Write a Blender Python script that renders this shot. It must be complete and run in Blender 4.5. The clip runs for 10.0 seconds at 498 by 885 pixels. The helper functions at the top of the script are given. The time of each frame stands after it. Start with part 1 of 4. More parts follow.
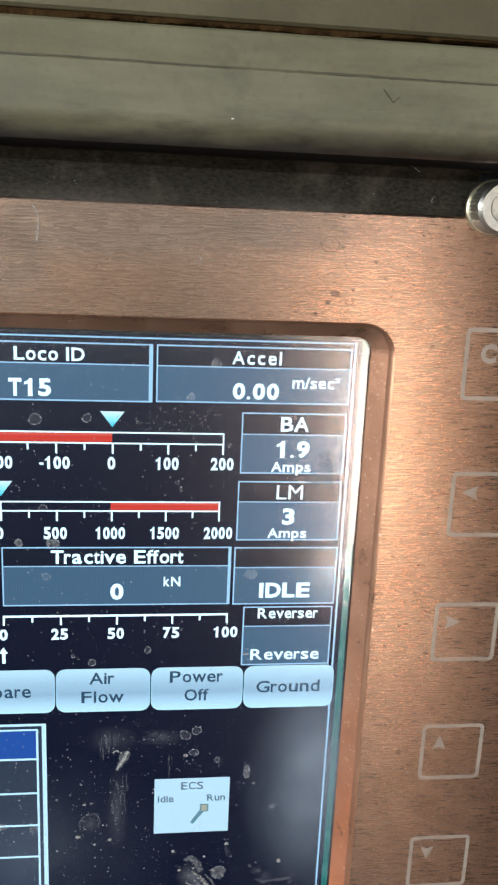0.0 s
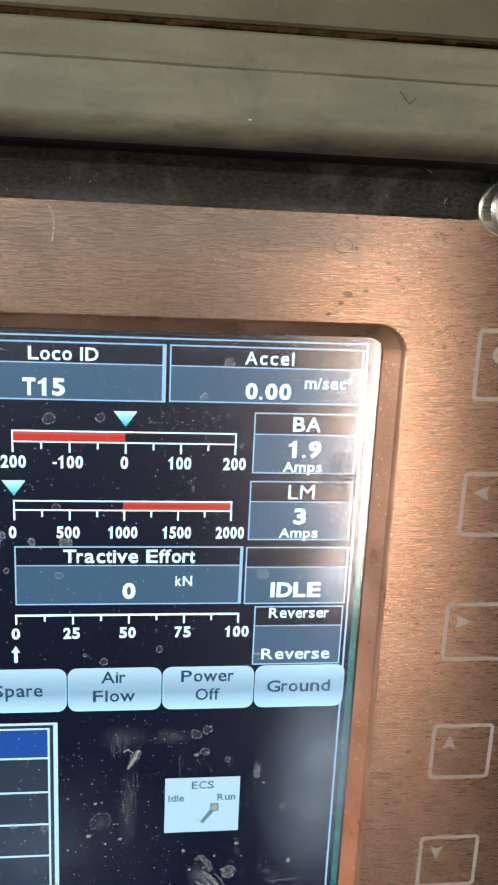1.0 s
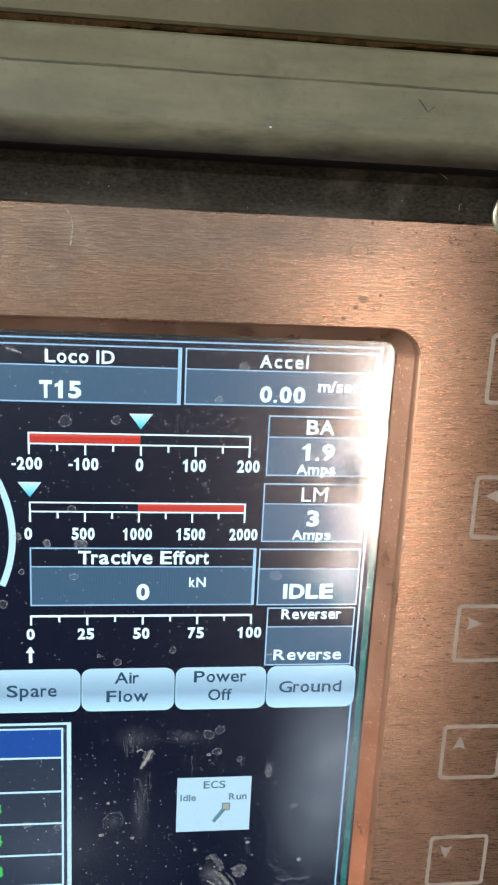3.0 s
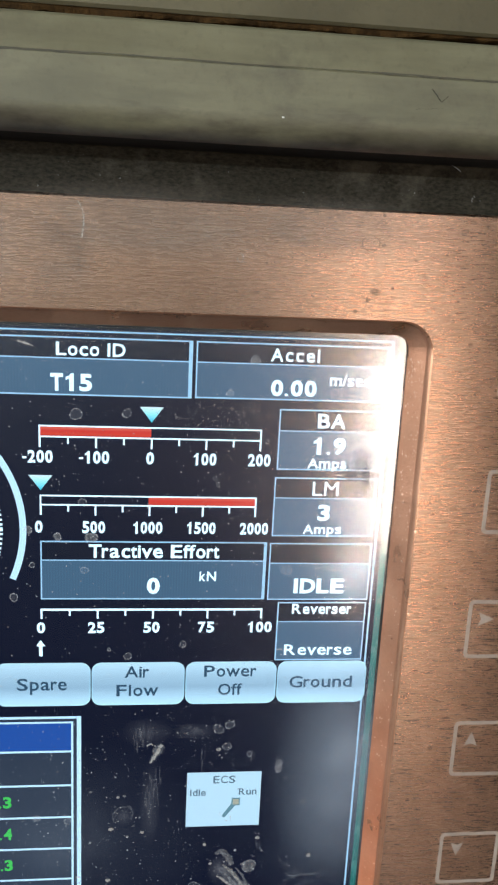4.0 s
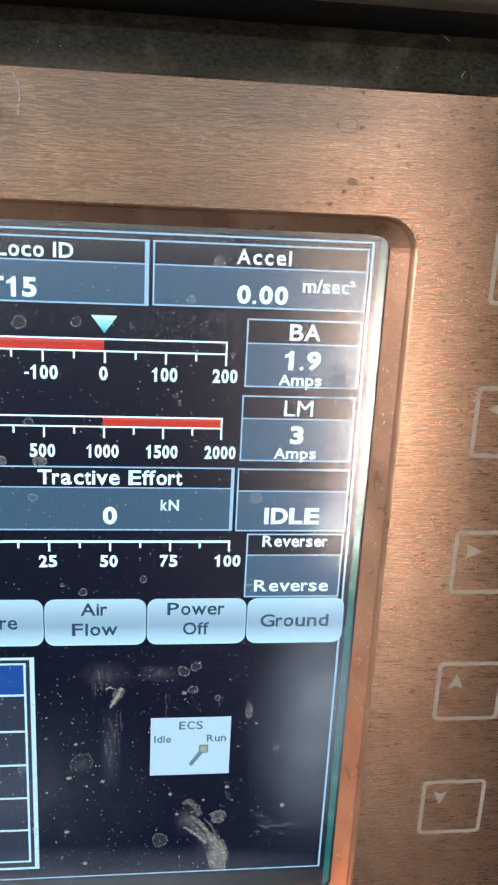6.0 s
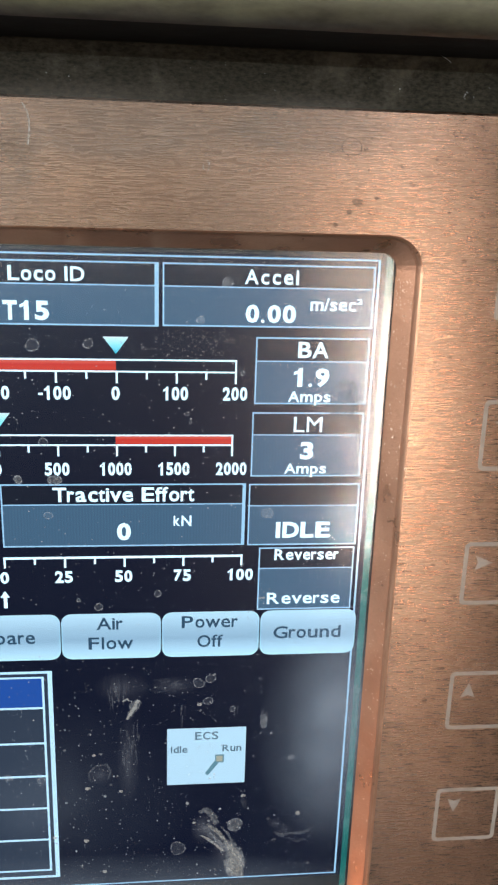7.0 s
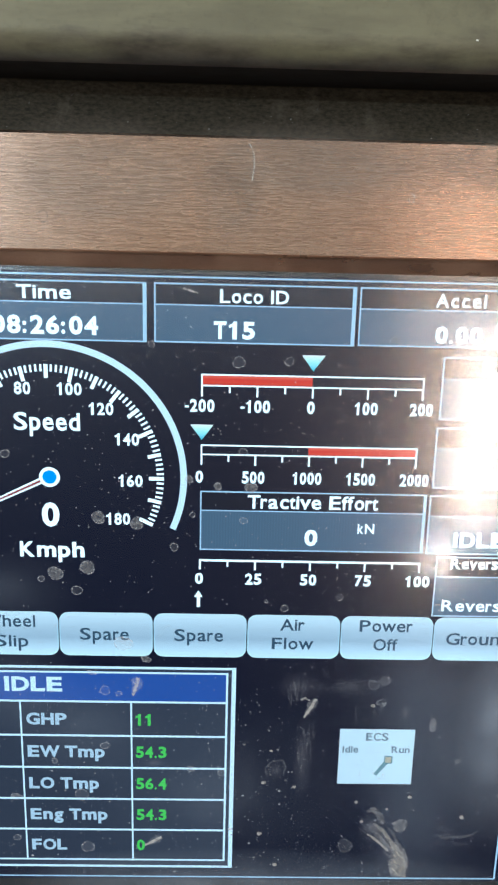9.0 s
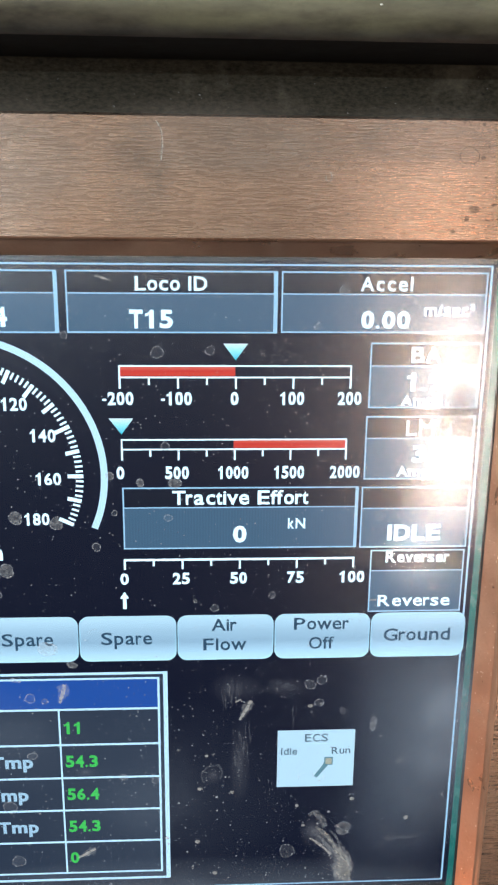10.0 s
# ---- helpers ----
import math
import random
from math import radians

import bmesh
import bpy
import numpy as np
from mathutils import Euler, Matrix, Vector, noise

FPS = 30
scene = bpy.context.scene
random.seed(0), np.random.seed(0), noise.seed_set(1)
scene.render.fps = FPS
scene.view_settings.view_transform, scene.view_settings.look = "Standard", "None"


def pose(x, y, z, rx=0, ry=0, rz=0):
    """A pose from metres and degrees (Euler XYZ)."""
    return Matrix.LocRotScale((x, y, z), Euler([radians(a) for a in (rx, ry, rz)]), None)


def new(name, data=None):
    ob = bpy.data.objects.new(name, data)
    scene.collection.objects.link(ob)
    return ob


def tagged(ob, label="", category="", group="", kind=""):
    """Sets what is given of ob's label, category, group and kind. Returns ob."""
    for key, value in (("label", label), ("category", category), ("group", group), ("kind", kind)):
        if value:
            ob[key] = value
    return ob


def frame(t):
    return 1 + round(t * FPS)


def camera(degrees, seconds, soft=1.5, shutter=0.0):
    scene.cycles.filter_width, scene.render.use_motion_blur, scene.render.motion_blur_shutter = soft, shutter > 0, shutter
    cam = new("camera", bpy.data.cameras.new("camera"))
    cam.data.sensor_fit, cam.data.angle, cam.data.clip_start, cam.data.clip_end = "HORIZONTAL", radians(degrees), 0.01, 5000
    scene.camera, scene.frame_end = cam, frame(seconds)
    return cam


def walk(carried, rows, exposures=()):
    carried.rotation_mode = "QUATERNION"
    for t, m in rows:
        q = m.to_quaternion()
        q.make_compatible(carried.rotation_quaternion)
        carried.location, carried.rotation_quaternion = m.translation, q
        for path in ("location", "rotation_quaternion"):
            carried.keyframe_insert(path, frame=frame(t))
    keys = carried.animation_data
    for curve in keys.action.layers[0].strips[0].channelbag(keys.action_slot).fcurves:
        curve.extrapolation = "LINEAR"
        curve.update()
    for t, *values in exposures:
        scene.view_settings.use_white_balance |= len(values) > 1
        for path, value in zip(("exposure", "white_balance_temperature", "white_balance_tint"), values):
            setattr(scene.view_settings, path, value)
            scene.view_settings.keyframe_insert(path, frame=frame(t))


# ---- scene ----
cam = camera(32.0, 10.0, soft=2.3)
ROWS = [
    (0.0, -0.02123, -0.19262, 1.52645, 75.396, -2.481, -6.615),
    (0.5, -0.02323, -0.19161, 1.52477, 75.596, -2.636, -6.546),
    (1.0, -0.02425, -0.19332, 1.52579, 75.613, -2.594, -6.618),
    (1.5, -0.02693, -0.19338, 1.52514, 75.588, -2.832, -6.626),
    (2.0, -0.02701, -0.19297, 1.52530, 75.598, -2.814, -6.527),
    (2.5, -0.02668, -0.19277, 1.52595, 75.349, -2.845, -6.583),
    (2.7, -0.02750, -0.19418, 1.52696, 75.460, -2.808, -6.801),
    (3.8, -0.02840, -0.19401, 1.52583, 75.565, -2.771, -6.053),
    (4.0, -0.02836, -0.19389, 1.52541, 75.473, -2.783, -6.048),
    (4.5, -0.02659, -0.19141, 1.52472, 74.931, -2.894, -6.267),
    (5.0, -0.02316, -0.18325, 1.51646, 73.848, -2.988, -6.365),
    (5.2, -0.02003, -0.17937, 1.51150, 73.548, -2.977, -6.346),
    (6.3, -0.01956, -0.17886, 1.51121, 72.921, -2.663, -6.272),
    (6.5, -0.02013, -0.17959, 1.51288, 72.954, -2.520, -6.088),
    (7.0, -0.01887, -0.18055, 1.51601, 72.767, -1.779, -5.619),
    (7.5, -0.02976, -0.18801, 1.51704, 73.778, -1.587, -3.596),
    (8.0, -0.04241, -0.19435, 1.51918, 74.421, -1.331, -1.052),
    (8.5, -0.04472, -0.19211, 1.51453, 74.504, -1.438, -0.683),
    (9.0, -0.04664, -0.19323, 1.51503, 74.692, -1.421, -0.983),
    (9.5, -0.04008, -0.18962, 1.51363, 74.614, -0.897, -1.841),
    (10.0, -0.03481, -0.18573, 1.51241, 74.441, -0.600, -2.916),
]
walk(cam, [(t, pose(x, y, z, rx, ry, rz)) for t, x, y, z, rx, ry, rz in ROWS], exposures=[(0.0, 0.04, 5650, 10), (4.5, 0.0, 5640, 10), (8.0, -0.03, 5630, 10), (10.0, 0.02, 5620, 10)])

# ---------------------------------------------------------------- world and light
world = bpy.data.worlds.new("sky")
scene.world = world
world.use_nodes = True
wn = world.node_tree.nodes
sky = wn.new("ShaderNodeTexSky")
sky.sky_type = "NISHITA"
sky.sun_disc = False
sky.sun_elevation, sky.sun_rotation = radians(25), radians(195)
world.node_tree.links.new(sky.outputs[0], wn["Background"].inputs[0])
wn["Background"].inputs[1].default_value = 0.1


def area_lamp(name, m, w, h, power, colour):
    data = bpy.data.lights.new(name, "AREA")
    data.shape, data.size, data.size_y, data.energy, data.color = "RECTANGLE", w, h, power, colour
    ob = new(name, data)
    ob.matrix_world = m
    return ob


# daylight: unseen openings, set to suit the reflections, in the rear wall (x0, x1, z0, z1, brightness, colour) and one
# in the left wall
BACK_Y = -1.45
OPENINGS = [
    ("door_pane_light", 0.405, 0.505, 0.88, 1.30, 28.5, (1.0, 0.75, 0.55)),
    ("door_head_light", 0.405, 0.505, 1.302, 1.44, 6.0, (1.0, 0.74, 0.54)),
    # two weak lamps added to widen the warm halo left of the pane
    ("door_frame_light", 0.335, 0.403, 0.95, 1.44, 4.5, (1.0, 0.68, 0.44)),
    ("door_corner_light", 0.275, 0.333, 1.25, 1.44, 4.0, (1.0, 0.70, 0.48)),
    ("door_sill_light", 0.383, 0.413, 0.800, 0.840, 220.0, (1.0, 0.80, 0.64)),
    ("door_foot_light", 0.30, 0.46, 0.08, 0.62, 0.9, (0.82, 0.93, 1.0)),
    ("rear_window_light", -0.90, -0.42, 1.42, 1.80, 7.0, (0.70, 0.95, 1.10)),
    # lamp added in place of a bright pale stretch of rear wall
    ("rear_screen_light", -0.40, 0.28, 1.42, 1.80, 1.2, (0.70, 0.95, 1.10)),
    ("high_window_light", 0.32, 0.52, 1.66, 2.20, 4.0, (0.84, 0.96, 1.0)),
]
for lamp, x0, x1, z0, z1, bright, colour in OPENINGS:
    area_lamp(lamp, pose((x0 + x1) / 2, BACK_Y - 0.03, (z0 + z1) / 2, 90, 0, 0), x1 - x0, z1 - z0, bright * math.pi * (x1 - x0) * (z1 - z0), colour)
area_lamp("side_window_light", pose(-1.27, -0.675, 1.75, 90, 0, -90), 0.95, 0.5, 41.0, (1.0, 0.96, 0.85))

# ---------------------------------------------------------------- materials


def material(name):
    mat = bpy.data.materials.new(name)
    mat.use_nodes = True
    nt = mat.node_tree
    return mat, nt, nt.nodes, nt.links, nt.nodes["Principled BSDF"]


def mapped(nt, scale=(1, 1, 1), kind="Object"):
    tc = nt.nodes.new("ShaderNodeTexCoord")
    mp = nt.nodes.new("ShaderNodeMapping")
    mp.inputs["Scale"].default_value = scale
    nt.links.new(tc.outputs[kind], mp.inputs["Vector"])
    return mp.outputs["Vector"]


def noise_tex(nt, vec, scale, detail=4.0, rough=0.6):
    n = nt.nodes.new("ShaderNodeTexNoise")
    n.inputs["Scale"].default_value, n.inputs["Detail"].default_value, n.inputs["Roughness"].default_value = scale, detail, rough
    nt.links.new(vec, n.inputs["Vector"])
    return n.outputs["Fac"]


def ramp(nt, fac, stops):
    r = nt.nodes.new("ShaderNodeValToRGB")
    els = r.color_ramp.elements
    while len(els) < len(stops):
        els.new(0.5)
    for e, (p, c) in zip(els, stops):
        e.position = p
        e.color = (c, c, c, 1) if isinstance(c, (int, float)) else (*c, 1)
    nt.links.new(fac, r.inputs["Fac"])
    return r.outputs["Color"]


def mixed(nt, fac, a, b, blend="MIX"):
    m = nt.nodes.new("ShaderNodeMix")
    m.data_type, m.blend_type = "RGBA", blend
    for sock, val in ((m.inputs["Factor"], fac), (m.inputs["A"], a), (m.inputs["B"], b)):
        if isinstance(val, (int, float)):
            sock.default_value = val
        elif isinstance(val, tuple):
            sock.default_value = (*val, 1)
        else:
            nt.links.new(val, sock)
    return m.outputs["Result"]


def bump(nt, height, strength, distance):
    b = nt.nodes.new("ShaderNodeBump")
    b.inputs["Strength"].default_value, b.inputs["Distance"].default_value = strength, distance
    nt.links.new(height, b.inputs["Height"])
    return b.outputs["Normal"]


def brushed_bezel():
    """Brown anodised metal, brushed along x, with stains."""
    mat, nt, nd, lk, p = material("brushed_brown_metal")
    grain = noise_tex(nt, mapped(nt, (340, 1000, 6600)), 1.0, 3.0, 0.68)
    hair = noise_tex(nt, mapped(nt, (760, 1000, 8600)), 1.0, 1.0, 0.5)
    cloud = noise_tex(nt, mapped(nt), 38.0, 4.0, 0.6)
    spots = noise_tex(nt, mapped(nt), 420.0, 2.0, 0.5)
    base = mixed(nt, ramp(nt, cloud, [(0.3, 0.0), (0.7, 1.0)]), (0.264, 0.1645, 0.109), (0.308, 0.200, 0.137))
    base = mixed(nt, ramp(nt, grain, [(0.32, 0.32), (0.50, 0.0)]), base, (0.115, 0.066, 0.043))
    base = mixed(nt, ramp(nt, hair, [(0.52, 0.0), (0.72, 0.30)]), base, (0.48, 0.33, 0.24))
    base = mixed(nt, ramp(nt, spots, [(0.735, 0.0), (0.78, 0.6)]), base, (0.10, 0.07, 0.055))
    lk.new(base, p.inputs["Base Color"])
    p.inputs["Metallic"].default_value = 0.93
    lk.new(ramp(nt, grain, [(0.32, 0.345), (0.66, 0.225)]), p.inputs["Roughness"])
    lk.new(bump(nt, mixed(nt, 0.4, grain, hair), 0.15, 0.0001), p.inputs["Normal"])
    tangent = nd.new("ShaderNodeTangent")
    tangent.direction_type, tangent.uv_map = "UV_MAP", "along"
    lk.new(tangent.outputs[0], p.inputs["Tangent"])
    p.inputs["Anisotropic"].default_value, p.inputs["Anisotropic Rotation"].default_value = 0.76, 0.25
    return mat


def painted(name, col_a, col_b, rough=0.5, scale=30.0, bump_s=0.2, bump_scale=600.0, bump_d=0.0002, stretch=(1, 1, 1), spec=0.4, dirt=None):
    mat, nt, nd, lk, p = material(name)
    big = noise_tex(nt, mapped(nt, stretch), scale, 5.0, 0.62)
    fine = noise_tex(nt, mapped(nt, stretch), bump_scale, 3.0, 0.6)
    col = mixed(nt, ramp(nt, big, [(0.3, 0.0), (0.7, 1.0)]), col_a, col_b)
    col = mixed(nt, ramp(nt, fine, [(0.55, 0.0), (0.8, 0.35)]), col, tuple(c * 0.6 for c in col_a))
    if dirt:
        blot = noise_tex(nt, mapped(nt), 55.0, 6.0, 0.7)
        col = mixed(nt, ramp(nt, blot, [(0.55, 0.0), (0.75, 0.7)]), col, dirt)
    lk.new(col, p.inputs["Base Color"])
    lk.new(ramp(nt, big, [(0.3, max(0.05, rough - 0.08)), (0.7, min(1, rough + 0.08))]), p.inputs["Roughness"])
    p.inputs["Specular IOR Level"].default_value = spec
    lk.new(bump(nt, fine, bump_s, bump_d), p.inputs["Normal"])
    return mat


def steel(name, col=(0.62, 0.6, 0.55), rough=0.28):
    mat, nt, nd, lk, p = material(name)
    n = noise_tex(nt, mapped(nt), 900.0, 4.0, 0.6)
    lk.new(mixed(nt, ramp(nt, n, [(0.35, 0.0), (0.75, 1.0)]), col, tuple(c * 0.8 for c in col)), p.inputs["Base Color"])
    p.inputs["Metallic"].default_value = 1.0
    lk.new(ramp(nt, n, [(0.3, rough - 0.08), (0.8, rough + 0.15)]), p.inputs["Roughness"])
    return mat


LCD_GAIN = 1.14


def panel_white(col):
    """The panel's own white point, towards cyan."""
    return tuple(c * k for c, k in zip(col, (0.87, 1.02, 1.03)))


def lit(name, col, gain=1.0, rows=0.0):
    """A colour shown by the lit panel; rows: contrast of its pixel columns."""
    mat, nt, nd, lk, p = material(name)
    nd.remove(p)
    col = panel_white(col)
    em = nd.new("ShaderNodeEmission")
    em.inputs["Strength"].default_value = gain * LCD_GAIN
    if rows:
        w = nd.new("ShaderNodeTexWave")
        w.bands_direction = "X"
        w.inputs["Scale"].default_value = 2 * math.pi / (20 * 0.33125e-3 * 2)
        w.inputs["Distortion"].default_value = 0.0
        lk.new(mapped(nt), w.inputs["Vector"])
        lk.new(mixed(nt, ramp(nt, w.outputs["Fac"], [(0.2, rows), (0.8, 0.0)]), col, tuple(c * 0.4 for c in col)), em.inputs["Color"])
    else:
        em.inputs["Color"].default_value = (*col, 1)
    lk.new(em.outputs[0], nd["Material Output"].inputs[0])
    return mat


def lit_ramp(name, stops, axis=2):
    """A colour ramp along the piece's own height, as the panel shows it."""
    mat, nt, nd, lk, p = material(name)
    nd.remove(p)
    em = nd.new("ShaderNodeEmission")
    em.inputs["Strength"].default_value = LCD_GAIN
    sep = nd.new("ShaderNodeSeparateXYZ")
    lk.new(mapped(nt, kind="Generated"), sep.inputs[0])
    lk.new(ramp(nt, sep.outputs[axis], [(at_, panel_white(c)) for at_, c in stops]), em.inputs["Color"])
    lk.new(em.outputs[0], nd["Material Output"].inputs[0])
    return mat


def cover_glass():
    """Clear cover with a greasy film: a sharp and a wide lobe of gloss."""
    mat, nt, nd, lk, p = material("cover_glass")
    nd.remove(p)
    clear = nd.new("ShaderNodeBsdfTransparent")
    sharp, wide = nd.new("ShaderNodeBsdfGlossy"), nd.new("ShaderNodeBsdfGlossy")
    smear = noise_tex(nt, mapped(nt, (1, 1, 0.5)), 60.0, 5.0, 0.65)
    ridges = noise_tex(nt, mapped(nt, (900, 900, 2600)), 1.0, 2.0, 0.5)
    sharp.distribution = "BECKMANN"
    lk.new(ramp(nt, smear, [(0.35, 0.115), (0.7, 0.145)]), sharp.inputs["Roughness"])
    wide.inputs["Roughness"].default_value = 0.235
    lk.new(bump(nt, ridges, 0.05, 0.00005), sharp.inputs["Normal"])
    both = nd.new("ShaderNodeMixShader")
    lk.new(ramp(nt, smear, [(0.3, 0.50), (0.75, 0.62)]), both.inputs[0])
    lk.new(sharp.outputs[0], both.inputs[1])
    lk.new(wide.outputs[0], both.inputs[2])
    fr = nd.new("ShaderNodeFresnel")
    fr.inputs["IOR"].default_value = 2.2
    mix = nd.new("ShaderNodeMixShader")
    lk.new(fr.outputs[0], mix.inputs[0])
    lk.new(clear.outputs[0], mix.inputs[1])
    lk.new(both.outputs[0], mix.inputs[2])
    lk.new(mix.outputs[0], nd["Material Output"].inputs[0])
    return mat


def film_stain(name, col, cover, floor=0.15):
    """Dried film on the glass, thin enough to see through."""
    mat, nt, nd, lk, p = material(name)
    p.inputs["Base Color"].default_value = (*col, 1)
    p.inputs["Roughness"].default_value = 0.8
    n = noise_tex(nt, mapped(nt), 1500.0, 4.0, 0.7)
    clear = nd.new("ShaderNodeBsdfTransparent")
    mix = nd.new("ShaderNodeMixShader")
    lk.new(ramp(nt, n, [(0.36, cover * floor), (0.62, cover)]), mix.inputs[0])
    lk.new(clear.outputs[0], mix.inputs[1])
    lk.new(p.outputs[0], mix.inputs[2])
    lk.new(mix.outputs[0], nd["Material Output"].inputs[0])
    return mat


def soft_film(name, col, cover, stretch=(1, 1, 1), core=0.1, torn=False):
    """A wiped or breathed-on film, or painted reflection haze, that thins out towards its rim."""
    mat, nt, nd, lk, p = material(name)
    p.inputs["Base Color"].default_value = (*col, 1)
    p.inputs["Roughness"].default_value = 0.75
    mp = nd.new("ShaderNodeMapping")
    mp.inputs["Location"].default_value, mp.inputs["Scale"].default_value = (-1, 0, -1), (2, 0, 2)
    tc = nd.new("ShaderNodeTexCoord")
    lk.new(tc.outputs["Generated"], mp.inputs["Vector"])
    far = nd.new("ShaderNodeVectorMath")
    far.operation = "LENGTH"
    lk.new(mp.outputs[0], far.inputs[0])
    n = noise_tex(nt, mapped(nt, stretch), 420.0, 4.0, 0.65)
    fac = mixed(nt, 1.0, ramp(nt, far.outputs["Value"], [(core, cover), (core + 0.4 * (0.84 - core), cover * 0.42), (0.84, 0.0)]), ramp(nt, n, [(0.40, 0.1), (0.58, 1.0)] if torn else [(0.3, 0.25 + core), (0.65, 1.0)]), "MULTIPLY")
    clear = nd.new("ShaderNodeBsdfTransparent")
    mix = nd.new("ShaderNodeMixShader")
    lk.new(fac, mix.inputs[0])
    lk.new(clear.outputs[0], mix.inputs[1])
    lk.new(p.outputs[0], mix.inputs[2])
    lk.new(mix.outputs[0], nd["Material Output"].inputs[0])
    return mat


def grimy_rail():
    """Grey green paint; brown grime and the underside's shade are painted unevenly along the lower edge."""
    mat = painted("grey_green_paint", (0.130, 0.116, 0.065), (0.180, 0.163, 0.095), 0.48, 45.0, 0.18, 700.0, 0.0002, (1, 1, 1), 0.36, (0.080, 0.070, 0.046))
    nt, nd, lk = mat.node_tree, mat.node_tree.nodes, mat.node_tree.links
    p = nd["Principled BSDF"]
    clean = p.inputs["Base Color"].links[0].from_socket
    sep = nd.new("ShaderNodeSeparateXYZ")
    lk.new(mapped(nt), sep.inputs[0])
    # darkens downwards: shade of the rounded edge mixed into the grime colour
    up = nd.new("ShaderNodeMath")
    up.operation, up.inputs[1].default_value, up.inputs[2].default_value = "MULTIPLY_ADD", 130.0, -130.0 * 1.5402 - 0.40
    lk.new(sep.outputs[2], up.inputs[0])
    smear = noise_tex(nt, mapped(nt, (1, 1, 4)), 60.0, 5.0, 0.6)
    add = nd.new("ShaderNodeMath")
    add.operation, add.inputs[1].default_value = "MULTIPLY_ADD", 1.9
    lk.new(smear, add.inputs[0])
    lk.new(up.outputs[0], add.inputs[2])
    edge_dark = ramp(nt, add.outputs[0], [(0.20, 0.95), (0.45, 0.68), (0.95, 0.0)])
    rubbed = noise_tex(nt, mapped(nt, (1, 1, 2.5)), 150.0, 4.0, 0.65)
    grime_shade = mixed(nt, ramp(nt, rubbed, [(0.35, 0.0), (0.65, 1.0)]), (0.030, 0.023, 0.015), (0.075, 0.062, 0.043))
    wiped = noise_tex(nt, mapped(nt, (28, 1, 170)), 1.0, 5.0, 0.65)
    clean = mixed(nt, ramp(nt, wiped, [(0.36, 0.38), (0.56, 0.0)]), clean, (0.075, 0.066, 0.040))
    lk.new(mixed(nt, edge_dark, clean, grime_shade), p.inputs["Base Color"])
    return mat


M_BEZEL = brushed_bezel()
M_CHAMFER = painted("cast_brown_chamfer", (0.40, 0.200, 0.118), (0.52, 0.280, 0.172), 0.33, 90.0, 0.32, 1300.0, 0.0004, spec=0.05)
M_CHAMFER.node_tree.nodes["Principled BSDF"].inputs["Metallic"].default_value = 0.74
M_CHAMFER.node_tree.nodes["Principled BSDF"].inputs["Specular Tint"].default_value = (0.50, 0.27, 0.17, 1)
M_GRAIN = steel("worn_copper_grain", (0.9, 0.68, 0.5), 0.4)
M_INK = painted("key_ink", (0.275, 0.218, 0.172), (0.37, 0.30, 0.238), 0.6, 200.0)
M_BLACK = painted("black_brushed_plate", (0.010, 0.0084, 0.0055), (0.058, 0.049, 0.032), 0.66, 1500.0, 0.8, 2300.0, 0.0003, (0.55, 1, 1.1), 0.13, (0.14, 0.12, 0.085))
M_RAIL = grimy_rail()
M_RAIL_TOP = painted("olive_brown_paint", (0.080, 0.066, 0.034), (0.116, 0.097, 0.052), 0.55, 40.0, 0.3, 700.0, 0.0002, spec=0.3, dirt=(0.07, 0.06, 0.04))
M_STEPLINE = painted("step_dirt", (0.055, 0.048, 0.031), (0.085, 0.075, 0.048), 0.8, 300.0)
M_SEAL = painted("dried_brown_sealant", (0.014, 0.008, 0.003), (0.058, 0.031, 0.010), 0.9, 300.0, 0.8, 900.0, 0.0005, spec=0.05)
M_WALL = painted("cab_wall_paint", (0.05, 0.052, 0.055), (0.07, 0.072, 0.075), 0.6, 3.0)
M_FLOOR = painted("cab_floor_lino", (0.03, 0.03, 0.028), (0.05, 0.047, 0.043), 0.7, 6.0)
M_STEEL = steel("zinc_steel", (0.76, 0.73, 0.64), 0.34)
M_BRASS = steel("yellowed_washer_zinc", (0.72, 0.63, 0.45), 0.4)
M_TEAL = painted("teal_glass_edge", (0.012, 0.14, 0.125), (0.03, 0.22, 0.19), 0.25, 100.0, spec=0.6)
M_DARKEDGE = painted("black_gasket", (0.010, 0.0095, 0.009), (0.017, 0.016, 0.015), 0.7, 100.0, spec=0.12)
M_GLASS = cover_glass()
M_CLEAR, _nt, _nd, _lk, _p = material("clear_glass_body")
_nd.remove(_p)
_lk.new(_nd.new("ShaderNodeBsdfTransparent").outputs[0], _nd["Material Output"].inputs[0])
M_DUST = film_stain("dust_film", (0.62, 0.61, 0.60), 0.73)
M_RING = film_stain("water_ring", (0.58, 0.58, 0.59), 0.46)
M_FAINT = film_stain("thin_water_film", (0.5, 0.5, 0.52), 0.09)
M_GREASE = film_stain("finger_grease", (0.16, 0.135, 0.125), 0.75)
M_WIPE = soft_film("wiped_film", (0.5, 0.5, 0.53), 0.10, (5, 1, 0.25))
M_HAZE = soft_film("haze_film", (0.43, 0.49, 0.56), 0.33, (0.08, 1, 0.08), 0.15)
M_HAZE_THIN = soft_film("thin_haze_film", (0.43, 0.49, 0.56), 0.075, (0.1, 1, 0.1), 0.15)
M_BREATH = soft_film("finger_smudge", (0.40, 0.37, 0.36), 0.42, (2, 1, 0.7), 0.2)
M_PIT = film_stain("dark_corrosion", (0.05, 0.035, 0.028), 0.6)
M_SCRATCH = film_stain("pale_rub", (0.75, 0.70, 0.64), 0.6)
